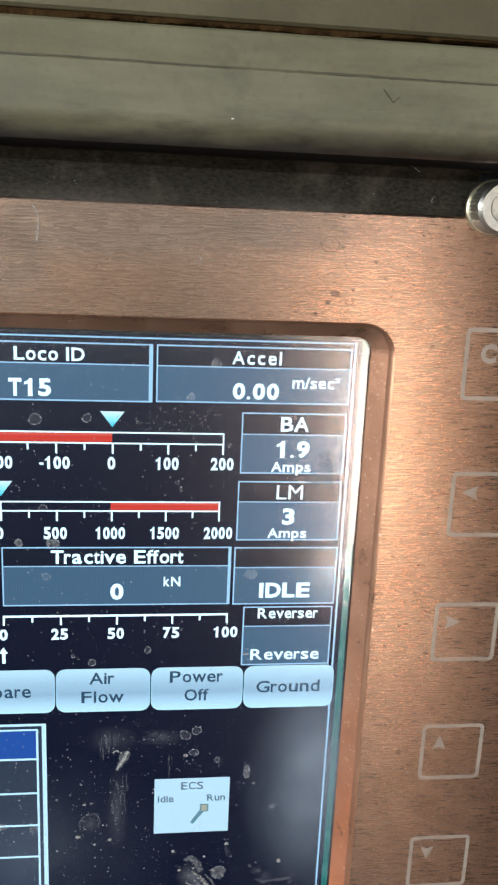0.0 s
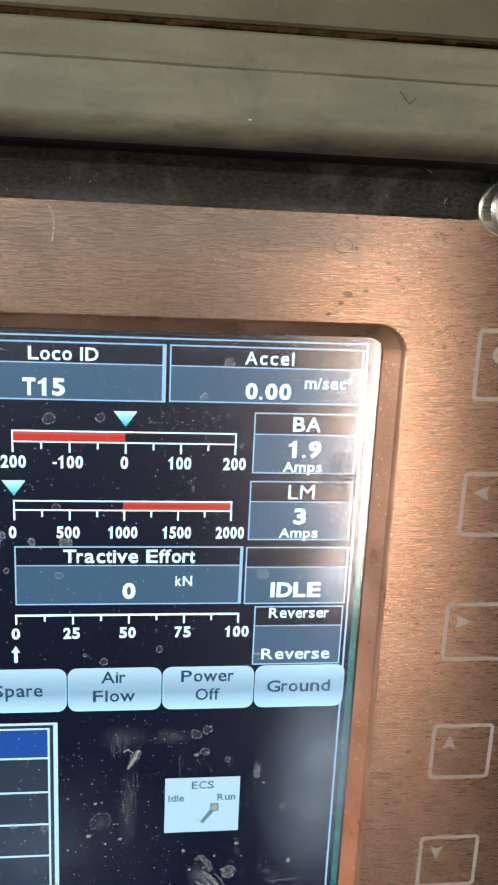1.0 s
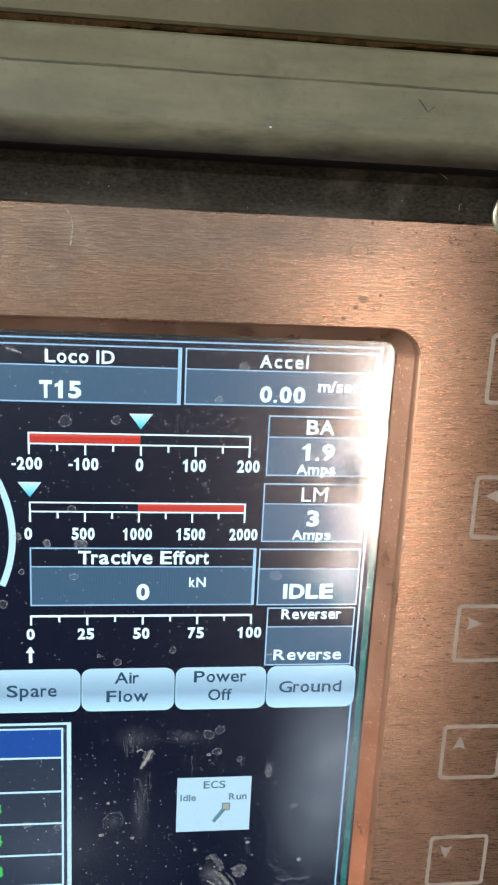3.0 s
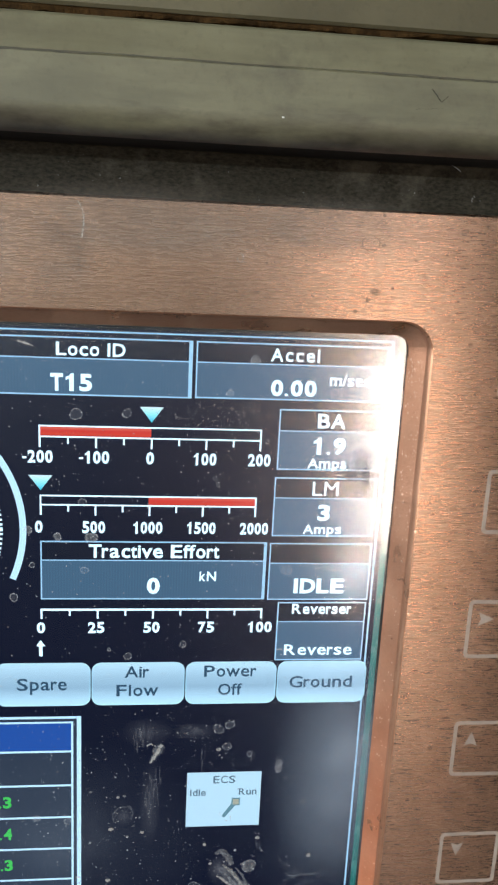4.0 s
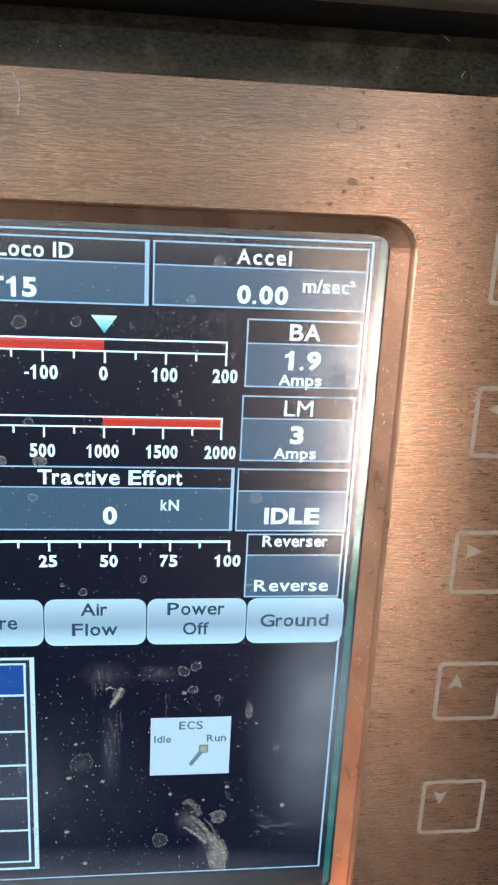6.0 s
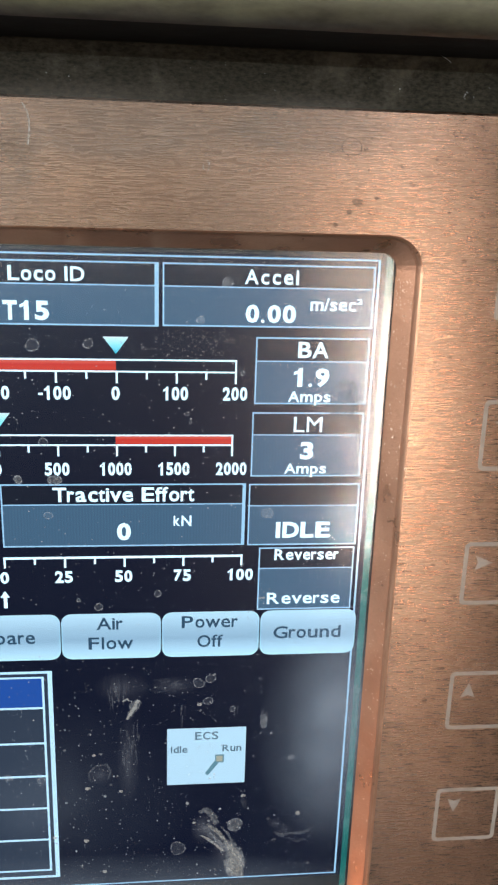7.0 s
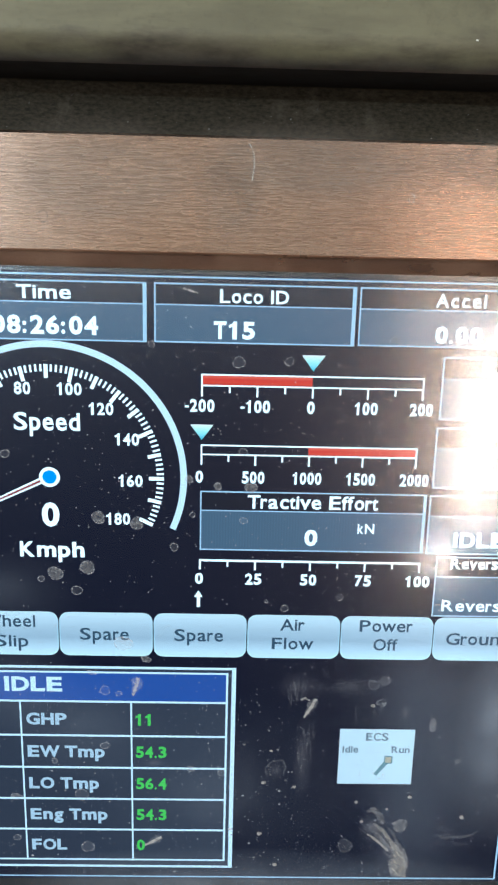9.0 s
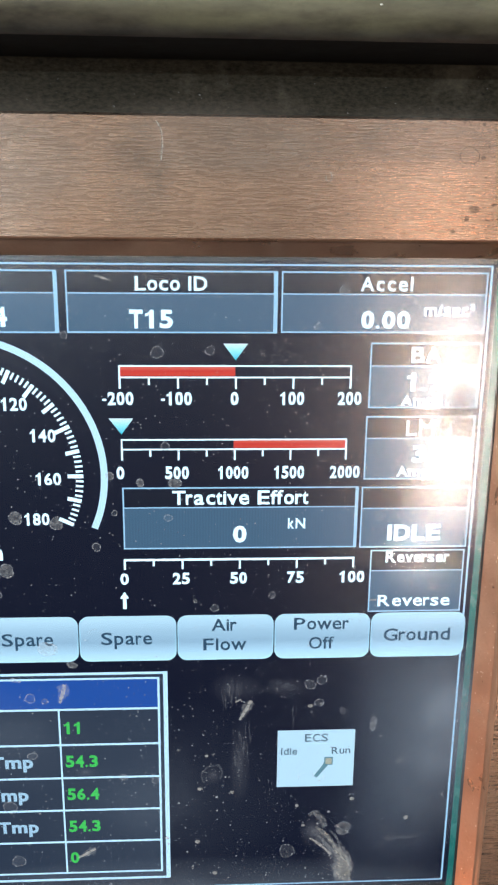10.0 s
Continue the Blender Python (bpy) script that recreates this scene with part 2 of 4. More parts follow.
M_SCUFF = film_stain("scuffed_paint", (0.045, 0.040, 0.028), 0.5)
M_DULL = soft_film("dull_metal_film", (0.30, 0.25, 0.20), 0.30, (0.3, 1, 1), 0.4)
M_LINT = painted("white_lint", (0.6, 0.58, 0.52), (0.7, 0.68, 0.6), 0.9, 400.0)
M_SPLASH = film_stain("dried_splash", (0.58, 0.54, 0.48), 0.55, 0.55)
M_FINE = film_stain("fine_scratch", (0.56, 0.56, 0.56), 0.15)
M_THIN = film_stain("thin_dried_splash", (0.58, 0.57, 0.55), 0.27)
M_CRUST = film_stain("splash_crust", (0.60, 0.56, 0.48), 0.40, 0.25)

L_BACK = lit("lcd_black", (0.0038, 0.0055, 0.018))
L_CELL = lit("lcd_cell", (0.036, 0.043, 0.065))
L_FILL = lit("lcd_slate", (0.080, 0.135, 0.200), 1.0, 0.16)
L_HEAD = lit("lcd_dark_header", (0.007, 0.009, 0.020))
L_LINE = lit("lcd_pale_blue_line", (0.44, 0.61, 0.77), 1.1)
L_WHITE = lit("lcd_white", (0.92, 0.98, 1.0), 1.35)
L_LABEL = lit("lcd_label_text", (0.50, 0.62, 0.72))
L_PALE = lit("lcd_pale_text", (0.66, 0.80, 0.92), 1.15)
L_RED = lit_ramp("lcd_red", [(0.0, (0.50, 0.02, 0.012)), (0.22, (0.80, 0.055, 0.025)), (0.6, (0.74, 0.035, 0.022)), (0.85, (0.86, 0.12, 0.07)), (1.0, (0.60, 0.05, 0.03))])
L_NAVY = lit("lcd_navy", (0.028, 0.086, 0.34))
L_GREEN = lit("lcd_green", (0.10, 0.60, 0.09))
L_DARK = lit("lcd_button_text", (0.035, 0.075, 0.12))
L_GREY = lit("lcd_grey_text", (0.12, 0.17, 0.21))
L_RIM = lit_ramp("lcd_button_rim", [(0.0, (0.72, 0.95, 1.0)), (0.5, (0.42, 0.60, 0.70)), (1.0, (0.66, 0.82, 0.90))])
L_HUB = lit("lcd_hub_blue", (0.0, 0.32, 0.90))
L_NEEDLE = lit("lcd_needle_red", (0.32, 0.06, 0.06))
L_LEVER = lit("lcd_lever", (0.16, 0.27, 0.30))
L_KNOB = lit("lcd_knob", (0.50, 0.42, 0.30))
L_SWITCH = lit("lcd_switch_face", (0.66, 0.78, 0.85))
L_BUTTON = lit_ramp("lcd_button", [(0.0, (0.72, 0.88, 0.94)), (0.12, (0.64, 0.81, 0.90)), (0.42, (0.39, 0.50, 0.60)), (0.66, (0.48, 0.60, 0.69)), (1.0, (0.70, 0.84, 0.91))])
L_ARROW = lit_ramp("lcd_marker", [(0.0, (0.05, 0.55, 0.70)), (0.55, (0.45, 0.90, 0.95)), (1.0, (0.95, 1.0, 1.0))])

# ---------------------------------------------------------------- mesh helpers


def finish(bm, name, mat, smooth=False):
    me = bpy.data.meshes.new(name)
    bm.to_mesh(me)
    bm.free()
    if smooth:
        for f in me.polygons:
            f.use_smooth = True
    me.materials.append(mat)
    return me


def part(name, bm, mat, parent, label="", smooth=False):
    ob = new(name, finish(bm, name, mat, smooth) if isinstance(bm, bmesh.types.BMesh) else bm)
    ob.parent = parent
    return tagged(ob, label)


def thing(name, at, label, category, group="", kind=""):
    ob = new(name)
    ob.empty_display_size = 0.02
    ob.location = at
    return tagged(ob, label, category, group, kind)


def box(bm, x0, x1, y0, y1, z0, z1, round_off=0.0):
    geo = bmesh.ops.create_cube(bm, size=1.0, matrix=Matrix.LocRotScale(((x0 + x1) / 2, (y0 + y1) / 2, (z0 + z1) / 2), None, (x1 - x0, y1 - y0, z1 - z0)))
    if round_off:
        edges = list({e for v in geo["verts"] for e in v.link_edges})
        bmesh.ops.bevel(bm, geom=edges, offset=round_off, segments=2, affect="EDGES", profile=0.5)
    return bm


def rounded(x0, x1, z0, z1, r, y, seg=8):
    pts = []
    for cx, cz, a0 in ((x1 - r, z1 - r, 0), (x0 + r, z1 - r, 90), (x0 + r, z0 + r, 180), (x1 - r, z0 + r, 270)):
        for k in range(seg + 1):
            a = radians(a0 + 90 * k / seg)
            pts.append((cx + r * math.cos(a), y, cz + r * math.sin(a)))
    return pts


def loops(bm, rings, close=False):
    """Quads between rings that have the same number of points, given from the front outwards."""
    vs = [[bm.verts.new(p) for p in ring] for ring in rings]
    n = len(vs[0])
    pairs = list(zip(vs, vs[1:])) + ([(vs[-1], vs[0])] if close else [])
    for a, b in pairs:
        for i in range(n):
            bm.faces.new((a[i], a[(i + 1) % n], b[(i + 1) % n], b[i]))
    bmesh.ops.recalc_face_normals(bm, faces=bm.faces)
    return vs


# ---------------------------------------------------------------- the display's own grid: 640 x 480 dots
DOT = 0.33125e-3
X_REF, Z_REF = -555 * DOT, 1.45 + 151 * DOT
LAY = 0.00005


def at(u, v, lay=0):
    return (X_REF + u * DOT, -lay * LAY, Z_REF - v * DOT)


def flat(u0, v0, u1, v1, lay=1, bm=None):
    bm = bm or bmesh.new()
    bm.faces.new([bm.verts.new(at(u, v, lay)) for u, v in ((u0, v1), (u1, v1), (u1, v0), (u0, v0))])
    return bm


def poly(points, lay=1, bm=None):
    bm = bm or bmesh.new()
    f = bm.faces.new([bm.verts.new(at(u, v, lay)) for u, v in points])
    f.normal_update()
    if f.normal.y > 0:
        f.normal_flip()
    return bm


def border(u0, v0, u1, v1, w=1.0, wr=None, lay=3, bm=None):
    bm = bm or bmesh.new()
    wr = wr or w
    for a in ((u0, v0, u1, v0 + w), (u0, v1 - w, u1, v1), (u0, v0 + w, u0 + w, v1 - w), (u1 - wr, v0 + w, u1, v1 - w)):
        flat(*a, lay, bm)
    return bm


def glyphs(text, bold, spread):
    cu = bpy.data.curves.new("letters", "FONT")
    cu.body, cu.size, cu.offset, cu.space_character = text, 1.0, bold, spread
    cu.resolution_u = 3
    ob = bpy.data.objects.new("letters", cu)
    me = bpy.data.meshes.new_from_object(ob)
    bpy.data.objects.remove(ob)
    co = np.empty(len(me.vertices) * 3)
    me.vertices.foreach_get("co", co)
    return me, co.reshape(-1, 3)


# advance of each letter in thousandths of its size, as the panel's plain sans spaces them
ADVANCE = {}
for wide, chars in ((222, "il"), (278, "It/f "), (333, "r\u00b2"), (500, "ckvsxyz"), (556, "aeopdhgnuqbL"), (611, "TF"), (667, "EABKPSVXY"), (722, "DRNHUCw"), (778, "OGQ"), (833, "Mm"), (944, "W")):
    ADVANCE.update({ch: wide / 1000 for ch in chars})
INK = {"t": 0.25, "f": 0.27, "r": 0.28, "/": 0.28, "\u00b2": 0.29, "L": 0.47, "T": 0.56, "F": 0.46, "E": 0.51, "v": 0.49, "w": 0.71, "A": 0.66, "m": 0.70, "M": 0.69, "W": 0.93}
SIZES = {}


def sizes(bold):
    """Foot and top of a capital, top of an x and of an l in the built-in font at that weight."""
    if bold not in SIZES:
        SIZES[bold] = []
        for ch in "Hxl":
            me, co = glyphs(ch, bold, 1.0)
            SIZES[bold] += [co[:, 1].min(), co[:, 1].max()]
            bpy.data.meshes.remove(me)
    lo, hi, _, xh, _, asc = SIZES[bold]
    return lo, hi, xh, asc


def words(text, bold, spread):
    """Letters of the built-in font on the panel's own spacing, with its taller small letters; a capital is 0.716 high."""
    lo, hi, xh, asc = sizes(bold)
    verts, faces, pen = [], [], 0.0
    for ch in text:
        adv = ADVANCE.get(ch, 0.556)
        if ch == " ":
            pen += adv * spread
            continue
        me, co = glyphs(ch, bold, 1.0)
        x0, x1 = co[:, 0].min(), co[:, 0].max()
        ink = INK.get(ch, x1 - x0 if ch in "ilI" else adv - 0.13) + (0.0 if ch in "ilI" else 0.02 + bold)
        xs = pen + (adv * spread - ink) / 2 + (co[:, 0] - x0) / (x1 - x0) * ink
        ys = co[:, 1] - lo
        if ch.islower():
            ys = np.where(ys <= xh - lo, ys * 0.53 / (xh - lo), 0.53 + (ys - xh + lo) * 0.186 / (asc - xh))
        elif ch == "\u00b2":
            ys = 0.40 + (ys - ys.min()) / (ys.max() - ys.min()) * 0.32
        else:
            ys = ys * 0.716 / (hi - lo)
        n = len(verts)
        verts += [(x, y, 0) for x, y in zip(xs, ys)]
        faces += [[n + k for k in f.vertices] for f in me.polygons]
        bpy.data.meshes.remove(me)
        pen += adv * spread
    me = bpy.data.meshes.new("words")
    me.from_pydata(verts, [], faces)
    return me, np.array(verts, float)


def numerals(text, bold):
    """Numerals of even width, each in its own cell; a one with a flag. Returns a mesh and its points."""
    verts, faces, pen = [], [], 0.0
    for ch in text:
        if ch == "1":
            pts = [(0.20, 0), (0.37, 0), (0.37, 0.72), (0.25, 0.72), (0.20, 0.63), (0.06, 0.57), (0.06, 0.45), (0.20, 0.51)]
            faces.append([len(verts) + k for k in range(len(pts))])
            verts += [(pen + x, y, 0) for x, y in pts]
            pen += 0.556
            continue
        me, co = glyphs(ch, bold, 1.0)
        lo, hi = co.min(0), co.max(0)
        wide = {".": 0.14, ":": 0.14, "-": 0.26}.get(ch, 0.49)
        tall = {".": (0, 0.14), ":": (0.02, 0.50), "-": (0.24, 0.36)}.get(ch, (0, 0.72))
        n = len(verts)
        verts += [(pen + 0.03 + (x - lo[0]) / (hi[0] - lo[0]) * wide, tall[0] + (y - lo[1]) / (hi[1] - lo[1]) * (tall[1] - tall[0]), 0) for x, y, _ in co]
        faces += [[n + k for k in f.vertices] for f in me.polygons]
        bpy.data.meshes.remove(me)
        pen += {".": 0.24, ":": 0.28, "-": 0.33}.get(ch, 0.556)
    me = bpy.data.meshes.new("numerals")
    me.from_pydata(verts, [], faces)
    return me, np.array(verts, float)



def lettering(name, text, uc, vc, width, cap, mat, parent, bold=0.02, lay=4, left=False, spread=1.0):
    """Flat letters centred on (uc, vc) of the grid, of that width and capital height in dots."""
    lo, hi = 0.0, 0.716
    if set(text) <= set("T0123456789.:-"):
        me, co = numerals(text, bold)
    else:
        me, co = words(text, bold, spread)
    x0, x1 = co[:, 0].min(), co[:, 0].max()
    u = (co[:, 0] - x0) / (x1 - x0) * width + (uc if left else uc - width / 2)
    v = vc + cap / 2 - (co[:, 1] - lo) / (hi - lo) * cap
    out = np.stack([X_REF + u * DOT, np.full(len(u), -lay * LAY), Z_REF - v * DOT], 1)
    me.vertices.foreach_set("co", out.ravel())
    me.update()
    me.materials.clear()
    me.materials.append(mat)
    me.name = name
    ob = new(name, me)
    ob.parent = parent
    return ob


# ---------------------------------------------------------------- the cab that closes the place
def slab(name, x0, x1, y0, y1, z0, z1, mat, label):
    return tagged(new(name, finish(box(bmesh.new(), x0, x1, y0, y1, z0, z1), name, mat)), label, "wall", kind="structure")


XL, XR, YF = -1.25, 1.25, 0.12
slab("floor", XL, XR, BACK_Y, YF, -0.05, 0.0, M_FLOOR, "dark worn lino floor of the cab")
slab("ceiling", XL, XR, BACK_Y, YF, 2.3, 2.35, M_WALL, "pale painted cab ceiling")
slab("wall_front", XL, XR, YF, YF + 0.05, 0, 2.3, M_WALL, "painted console wall behind the display")
slab("wall_right", XR, XR + 0.05, BACK_Y, YF, 0, 2.3, M_WALL, "plain painted cab side wall")
# side window in the left wall
slab("wall_left", XL - 0.05, XL, BACK_Y, YF, 0, 1.5, M_WALL, "painted cab side wall under its window")
slab("wall_left_top", XL - 0.05, XL, BACK_Y, YF, 2.0, 2.3, M_WALL, "painted cab side wall over its window")
slab("wall_left_rear", XL - 0.05, XL, BACK_Y, -1.15, 1.5, 2.0, M_WALL, "painted cab side wall beside its window")
slab("wall_left_front", XL - 0.05, XL, -0.2, YF, 1.5, 2.0, M_WALL, "painted cab side wall beside its window")
# rear wall with its openings
xs = sorted({XL, XR, *(v for o in OPENINGS for v in o[1:3])})
zs = sorted({0.0, 2.3, *(v for o in OPENINGS for v in o[3:5])})
bm = bmesh.new()
for xa, xb in zip(xs, xs[1:]):
    for za, zb in zip(zs, zs[1:]):
        if not any(o[1] <= xa and xb <= o[2] and o[3] <= za and zb <= o[4] for o in OPENINGS):
            box(bm, xa, xb, BACK_Y - 0.05, BACK_Y, za, zb)
tagged(new("wall_rear", finish(bm, "wall_rear", M_WALL)), "painted rear wall of the cab with window openings", "wall", kind="structure")

# ---------------------------------------------------------------- display unit
MM = 0.001
ZB = 0.35  # bench height added to panel heights below, in metres


def z_mm(z):
    return z * MM + ZB


FRONT = -8.5 * MM
X_IN0, X_IN1, Z_IN0, Z_IN1 = -189.2 * MM, 33.5 * MM, z_mm(981.4), z_mm(1155.0)
X_OUT0, X_OUT1, Z_OUT0, Z_OUT1 = -246 * MM, 88 * MM, z_mm(950), z_mm(1178.35)

display = thing("driver_display", (0, 0, 0), "driver display unit with brushed brown metal bezel and lit screen", "display")


def build_bezel():
    bm = bmesh.new()
    w, f = 4.0 * MM, 0.5 * MM
    side = 3.7 * MM
    r = 7.0 * MM
    rings = [
        rounded(X_IN0 + side, X_IN1 - side, Z_IN0 + w, Z_IN1 - w, r - w, 0.4 * MM),
        rounded(X_IN0 + side * 0.95, X_IN1 - side * 0.95, Z_IN0 + w * 0.95, Z_IN1 - w * 0.95, r - w * 0.95, -1.6 * MM),
        rounded(X_IN0 + 0.6 * MM, X_IN1 - 0.6 * MM, Z_IN0 + 0.6 * MM, Z_IN1 - 0.6 * MM, r - 0.6 * MM, -6.1 * MM),
        rounded(X_IN0 + f, X_IN1 - f, Z_IN0 + f, Z_IN1 - f, r - f, FRONT + 1.2 * MM),
        rounded(X_IN0 + f * 0.3, X_IN1 - f * 0.3, Z_IN0 + f * 0.3, Z_IN1 - f * 0.3, r, FRONT + 0.3 * MM),
        rounded(X_IN0 - f * 0.4, X_IN1 + f * 0.4, Z_IN0 - f * 0.4, Z_IN1 + f * 0.4, r + f * 0.4, FRONT),
        rounded(X_OUT0 + f, X_OUT1 - f, Z_OUT0 + f, Z_OUT1 - f, 3.0 * MM, FRONT),
        rounded(X_OUT0, X_OUT1, Z_OUT0, Z_OUT1, 3.0 * MM, FRONT + 0.4 * MM),
        rounded(X_OUT0, X_OUT1, Z_OUT0, Z_OUT1, 3.0 * MM, -6.4 * MM),
    ]
    loops(bm, rings)
    uv = bm.loops.layers.uv.new("along")
    for face in bm.faces:
        for corner in face.loops:
            corner[uv].uv = (corner.vert.co.x, corner.vert.co.z)
    bm.faces.index_update()
    inner = {f.index for f in bm.faces if max(v.co.y for v in f.verts) > FRONT + 0.05 * MM and X_IN0 - MM < f.calc_center_median().x < X_IN1 + MM and Z_IN0 - MM < f.calc_center_median().z < Z_IN1 + MM}
    ob = part("bezel", bm, M_BEZEL, display, "brushed brown metal bezel with stains and fine grain")
    ob.data.materials.append(M_CHAMFER)
    ob.data.materials.append(M_DARKEDGE)
    for f in ob.data.polygons:
        deep = min(ob.data.vertices[k].co.y for k in f.vertices) > -1.7 * MM
        f.material_index = 2 if deep else int(f.index in inner)
    return ob


bezel = build_bezel()

# panel, gasket, glass edge
part("lcd_panel", flat(-0.5, -0.5, 640.5, 480.5, 0), L_BACK, display, "black lit screen panel")


def strip_frame(name, grow0, grow1, y0, y1, mat, label):
    bm = bmesh.new()
    a, b = [], []
    x0, x1, z0, z1 = X_REF - 0.5 * DOT, X_REF + 640.5 * DOT, Z_REF - 480.5 * DOT, Z_REF + 0.5 * DOT
    for g in (grow0, grow1):
        a.append(rounded(x0 - g, x1 + g, z0 - g, z1 + g, 1.0 * MM + g, y0))
        b.append(rounded(x0 - g, x1 + g, z0 - g, z1 + g, 1.0 * MM + g, y1))
    loops(bm, [a[0], a[1], b[1], b[0]], True)
    return part(name, bm, mat, display, label)


bm = box(bmesh.new(), X_REF + 640.3 * DOT, X_REF + 640.5 * DOT + 1.4 * MM, -0.3 * MM, 0.3 * MM, Z_REF - 496 * DOT, Z_REF + 1 * DOT)
part("glass_edge", bm, M_TEAL, display, "teal green edge of the screen glass")
strip_frame("gasket", 0.4 * MM, 9.0 * MM, 0.35 * MM, 0.6 * MM, M_DARKEDGE, "black rubber gasket round the glass")
bm = bmesh.new()
box(bm, X_REF - 1.7 * MM, X_REF + 640 * DOT + 1.55 * MM, -1.4 * MM, -0.8 * MM, Z_REF - 480 * DOT - 6.6 * MM, Z_REF + 2.5 * MM)
glass = part("cover_glass", bm, M_GLASS, display, "clear cover glass with dust and dried drops")
glass.data.materials.append(M_CLEAR)
for f in glass.data.polygons:
    f.material_index = 0 if f.normal.y < -0.5 else 1
glass.visible_shadow = False

# frame line round the picture
part("screen_outline", border(1.2, 1.2, 636.8, 478.4, 1.1, 1.4, 1), L_LINE, display, "pale blue outline round the screen picture")


def readout(name, u0, v0, u1, v1, div, right=1.0):
    """A slate field under a dark header, with a thin pale border."""
    ob = part(name, flat(u0, v0, u1, v1, 1), L_FILL, display)
    part("header", flat(u0, v0, u1, div, 2), L_HEAD, ob)
    part("border", flat(u0, div - 0.4, u1, div + 0.4, 3, border(u0, v0, u1, v1, 1.0, right)), L_LINE, ob)
    return ob


ro = readout("time_readout", 223, 5.6, 357.6, 45.6, 20, 2.6)
lettering("caption", "Time", 289.6, 13.4, 36, 9, L_WHITE, ro, 0.018)
lettering("value", "08:26:04", 289.6, 35.3, 71, 12.6, L_WHITE, ro, 0.038)
ro = readout("loco_readout", 362.6, 5.6, 497.6, 45.4, 20, 2.6)
lettering("caption", "Loco ID", 429.4, 13.7, 46, 9, L_WHITE, ro, 0.018)
lettering("value", "T15", 416.4, 36.4, 27.8, 12, L_WHITE, ro, 0.038)
ro = readout("accel_readout", 500, 5.6, 633.9, 45, 20)
lettering("caption", "Accel", 568, 13.4, 34, 9, L_WHITE, ro, 0.018, spread=1.15)
lettering("value", "0.00", 568.2, 36.4, 32, 11.6, L_WHITE, ro, 0.038)
lettering("unit", "m/sec\u00b2", 610, 29.9, 33.5, 8, L_WHITE, ro, 0.016)
ro = readout("ba_readout", 559.4, 51.2, 633.4, 95.3, 66.8)
lettering("caption", "BA", 596.8, 59.2, 20, 10.5, L_WHITE, ro, 0.018)
lettering("value", "1.9", 596.4, 77.4, 23.5, 12.4, L_WHITE, ro, 0.038)
lettering("unit", "Amps", 595.6, 90.2, 28.5, 7.2, L_WHITE, ro, 0.02)
ro = readout("lm_readout", 558.6, 100.8, 633, 145.4, 116.3)
lettering("caption", "LM", 595.8, 109, 19, 10.5, L_WHITE, ro, 0.0)
lettering("value", "3", 595.8, 127.2, 9, 12.4, L_WHITE, ro, 0.038)
lettering("unit", "Amps", 595.4, 139.8, 28.5, 7.2, L_WHITE, ro, 0.02)
ro = readout("state_readout", 557.9, 150.6, 633.6, 195.4, 166.4)
lettering("value", "IDLE", 596, 184.2, 37.5, 11.8, L_WHITE, ro, 0.038)
ro = readout("reverser_readout", 566.2, 197.2, 633, 244.8, 213)
lettering("caption", "Reverser", 599.6, 202.6, 45, 8.2, L_WHITE, ro, 0.02)
lettering("value", "Reverse", 599, 236.0, 52, 8.8, L_WHITE, ro, 0.014)
ro = readout("tractive_effort_readout", 394.6, 150.2, 555.8, 195, 164.8, 2.2)
lettering("caption", "Tractive Effort", 474.8, 157.7, 93, 10.2, L_WHITE, ro, 0.022)
lettering("value", "0", 474.4, 184.4, 9.4, 12.6, L_WHITE, ro, 0.038)
lettering("unit", "kN", 513.6, 176.8, 12, 7.6, L_WHITE, ro, 0.02)


def bar_gauge(name, u0, u1, v0, v1, red0, red1, tick, minor, numbers, vn):
    """A boxed bar, red over part of its length, with ticks and numbers under it."""
    ob = part(name, flat(u0, v0, u1, v1, 1), L_BACK, display)
    part("red_zone", flat(red0, v0 + 0.8, red1, v1 - 0.8, 2), L_RED, ob)
    bm = border(u0, v0, u1, v1, 1.1)
    for k in range(9):
        u = u0 + (u1 - u0 - 1.2) * k / 8
        flat(u, v1, u + 1.3, tick if k % 2 == 0 else minor, 3, bm)
    part("scale", bm, L_WHITE, ob)
    for k, s in enumerate(numbers):
        lettering("number", s, u0 + (u1 - u0) * k / 4 - 0.8, vn, (5.3 if len(s) < 4 else 5.1) * len(s), 9, L_WHITE, ob, 0.038)
    mid = red1 if red0 == u0 else u0 + 0.5
    part("marker", poly([(mid - 8, v0 - 14.2), (mid + 8.2, v0 - 14.2), (mid + 0.2, v0 - 3.2)], 3), L_ARROW, ob)
    return ob


bar_gauge("effort_bar", 394.4, 547.6, 66.3, 75, 394.4, 470.6, 82, 79.4, ("-200", "-100", "0", "100", "200"), 88.6)
bar_gauge("current_bar", 394.6, 546.4, 116.2, 124, 469.8, 546.4, 131, 128.4, ("0", "500", "1000", "1500", "2000"), 139.8)

scale_ob = part("percent_scale", flat(394.2, 202.2, 555, 203.9, 3), L_WHITE, display)
bm = bmesh.new()
for k in range(9):
    u = 394.2 + 159.4 * k / 8
    flat(u, 203.9, u + 1.4, 210.2 if k % 2 == 0 else 207.8, 3, bm)
part("ticks", bm, L_WHITE, scale_ob)
for k, s in enumerate(("0", "25", "50", "75", "100")):
    lettering("number", s, 394.6 + 40 * k - (0.8 if k else 0.2), 217.2, 5.9 * len(s), 8.8, L_WHITE, scale_ob, 0.038)
bm = poly([(394, 227), (397.2, 232), (390.8, 232)], 3)
flat(392.9, 232, 395.3, 240, 3, bm)
part("pointer", bm, L_WHITE, scale_ob)

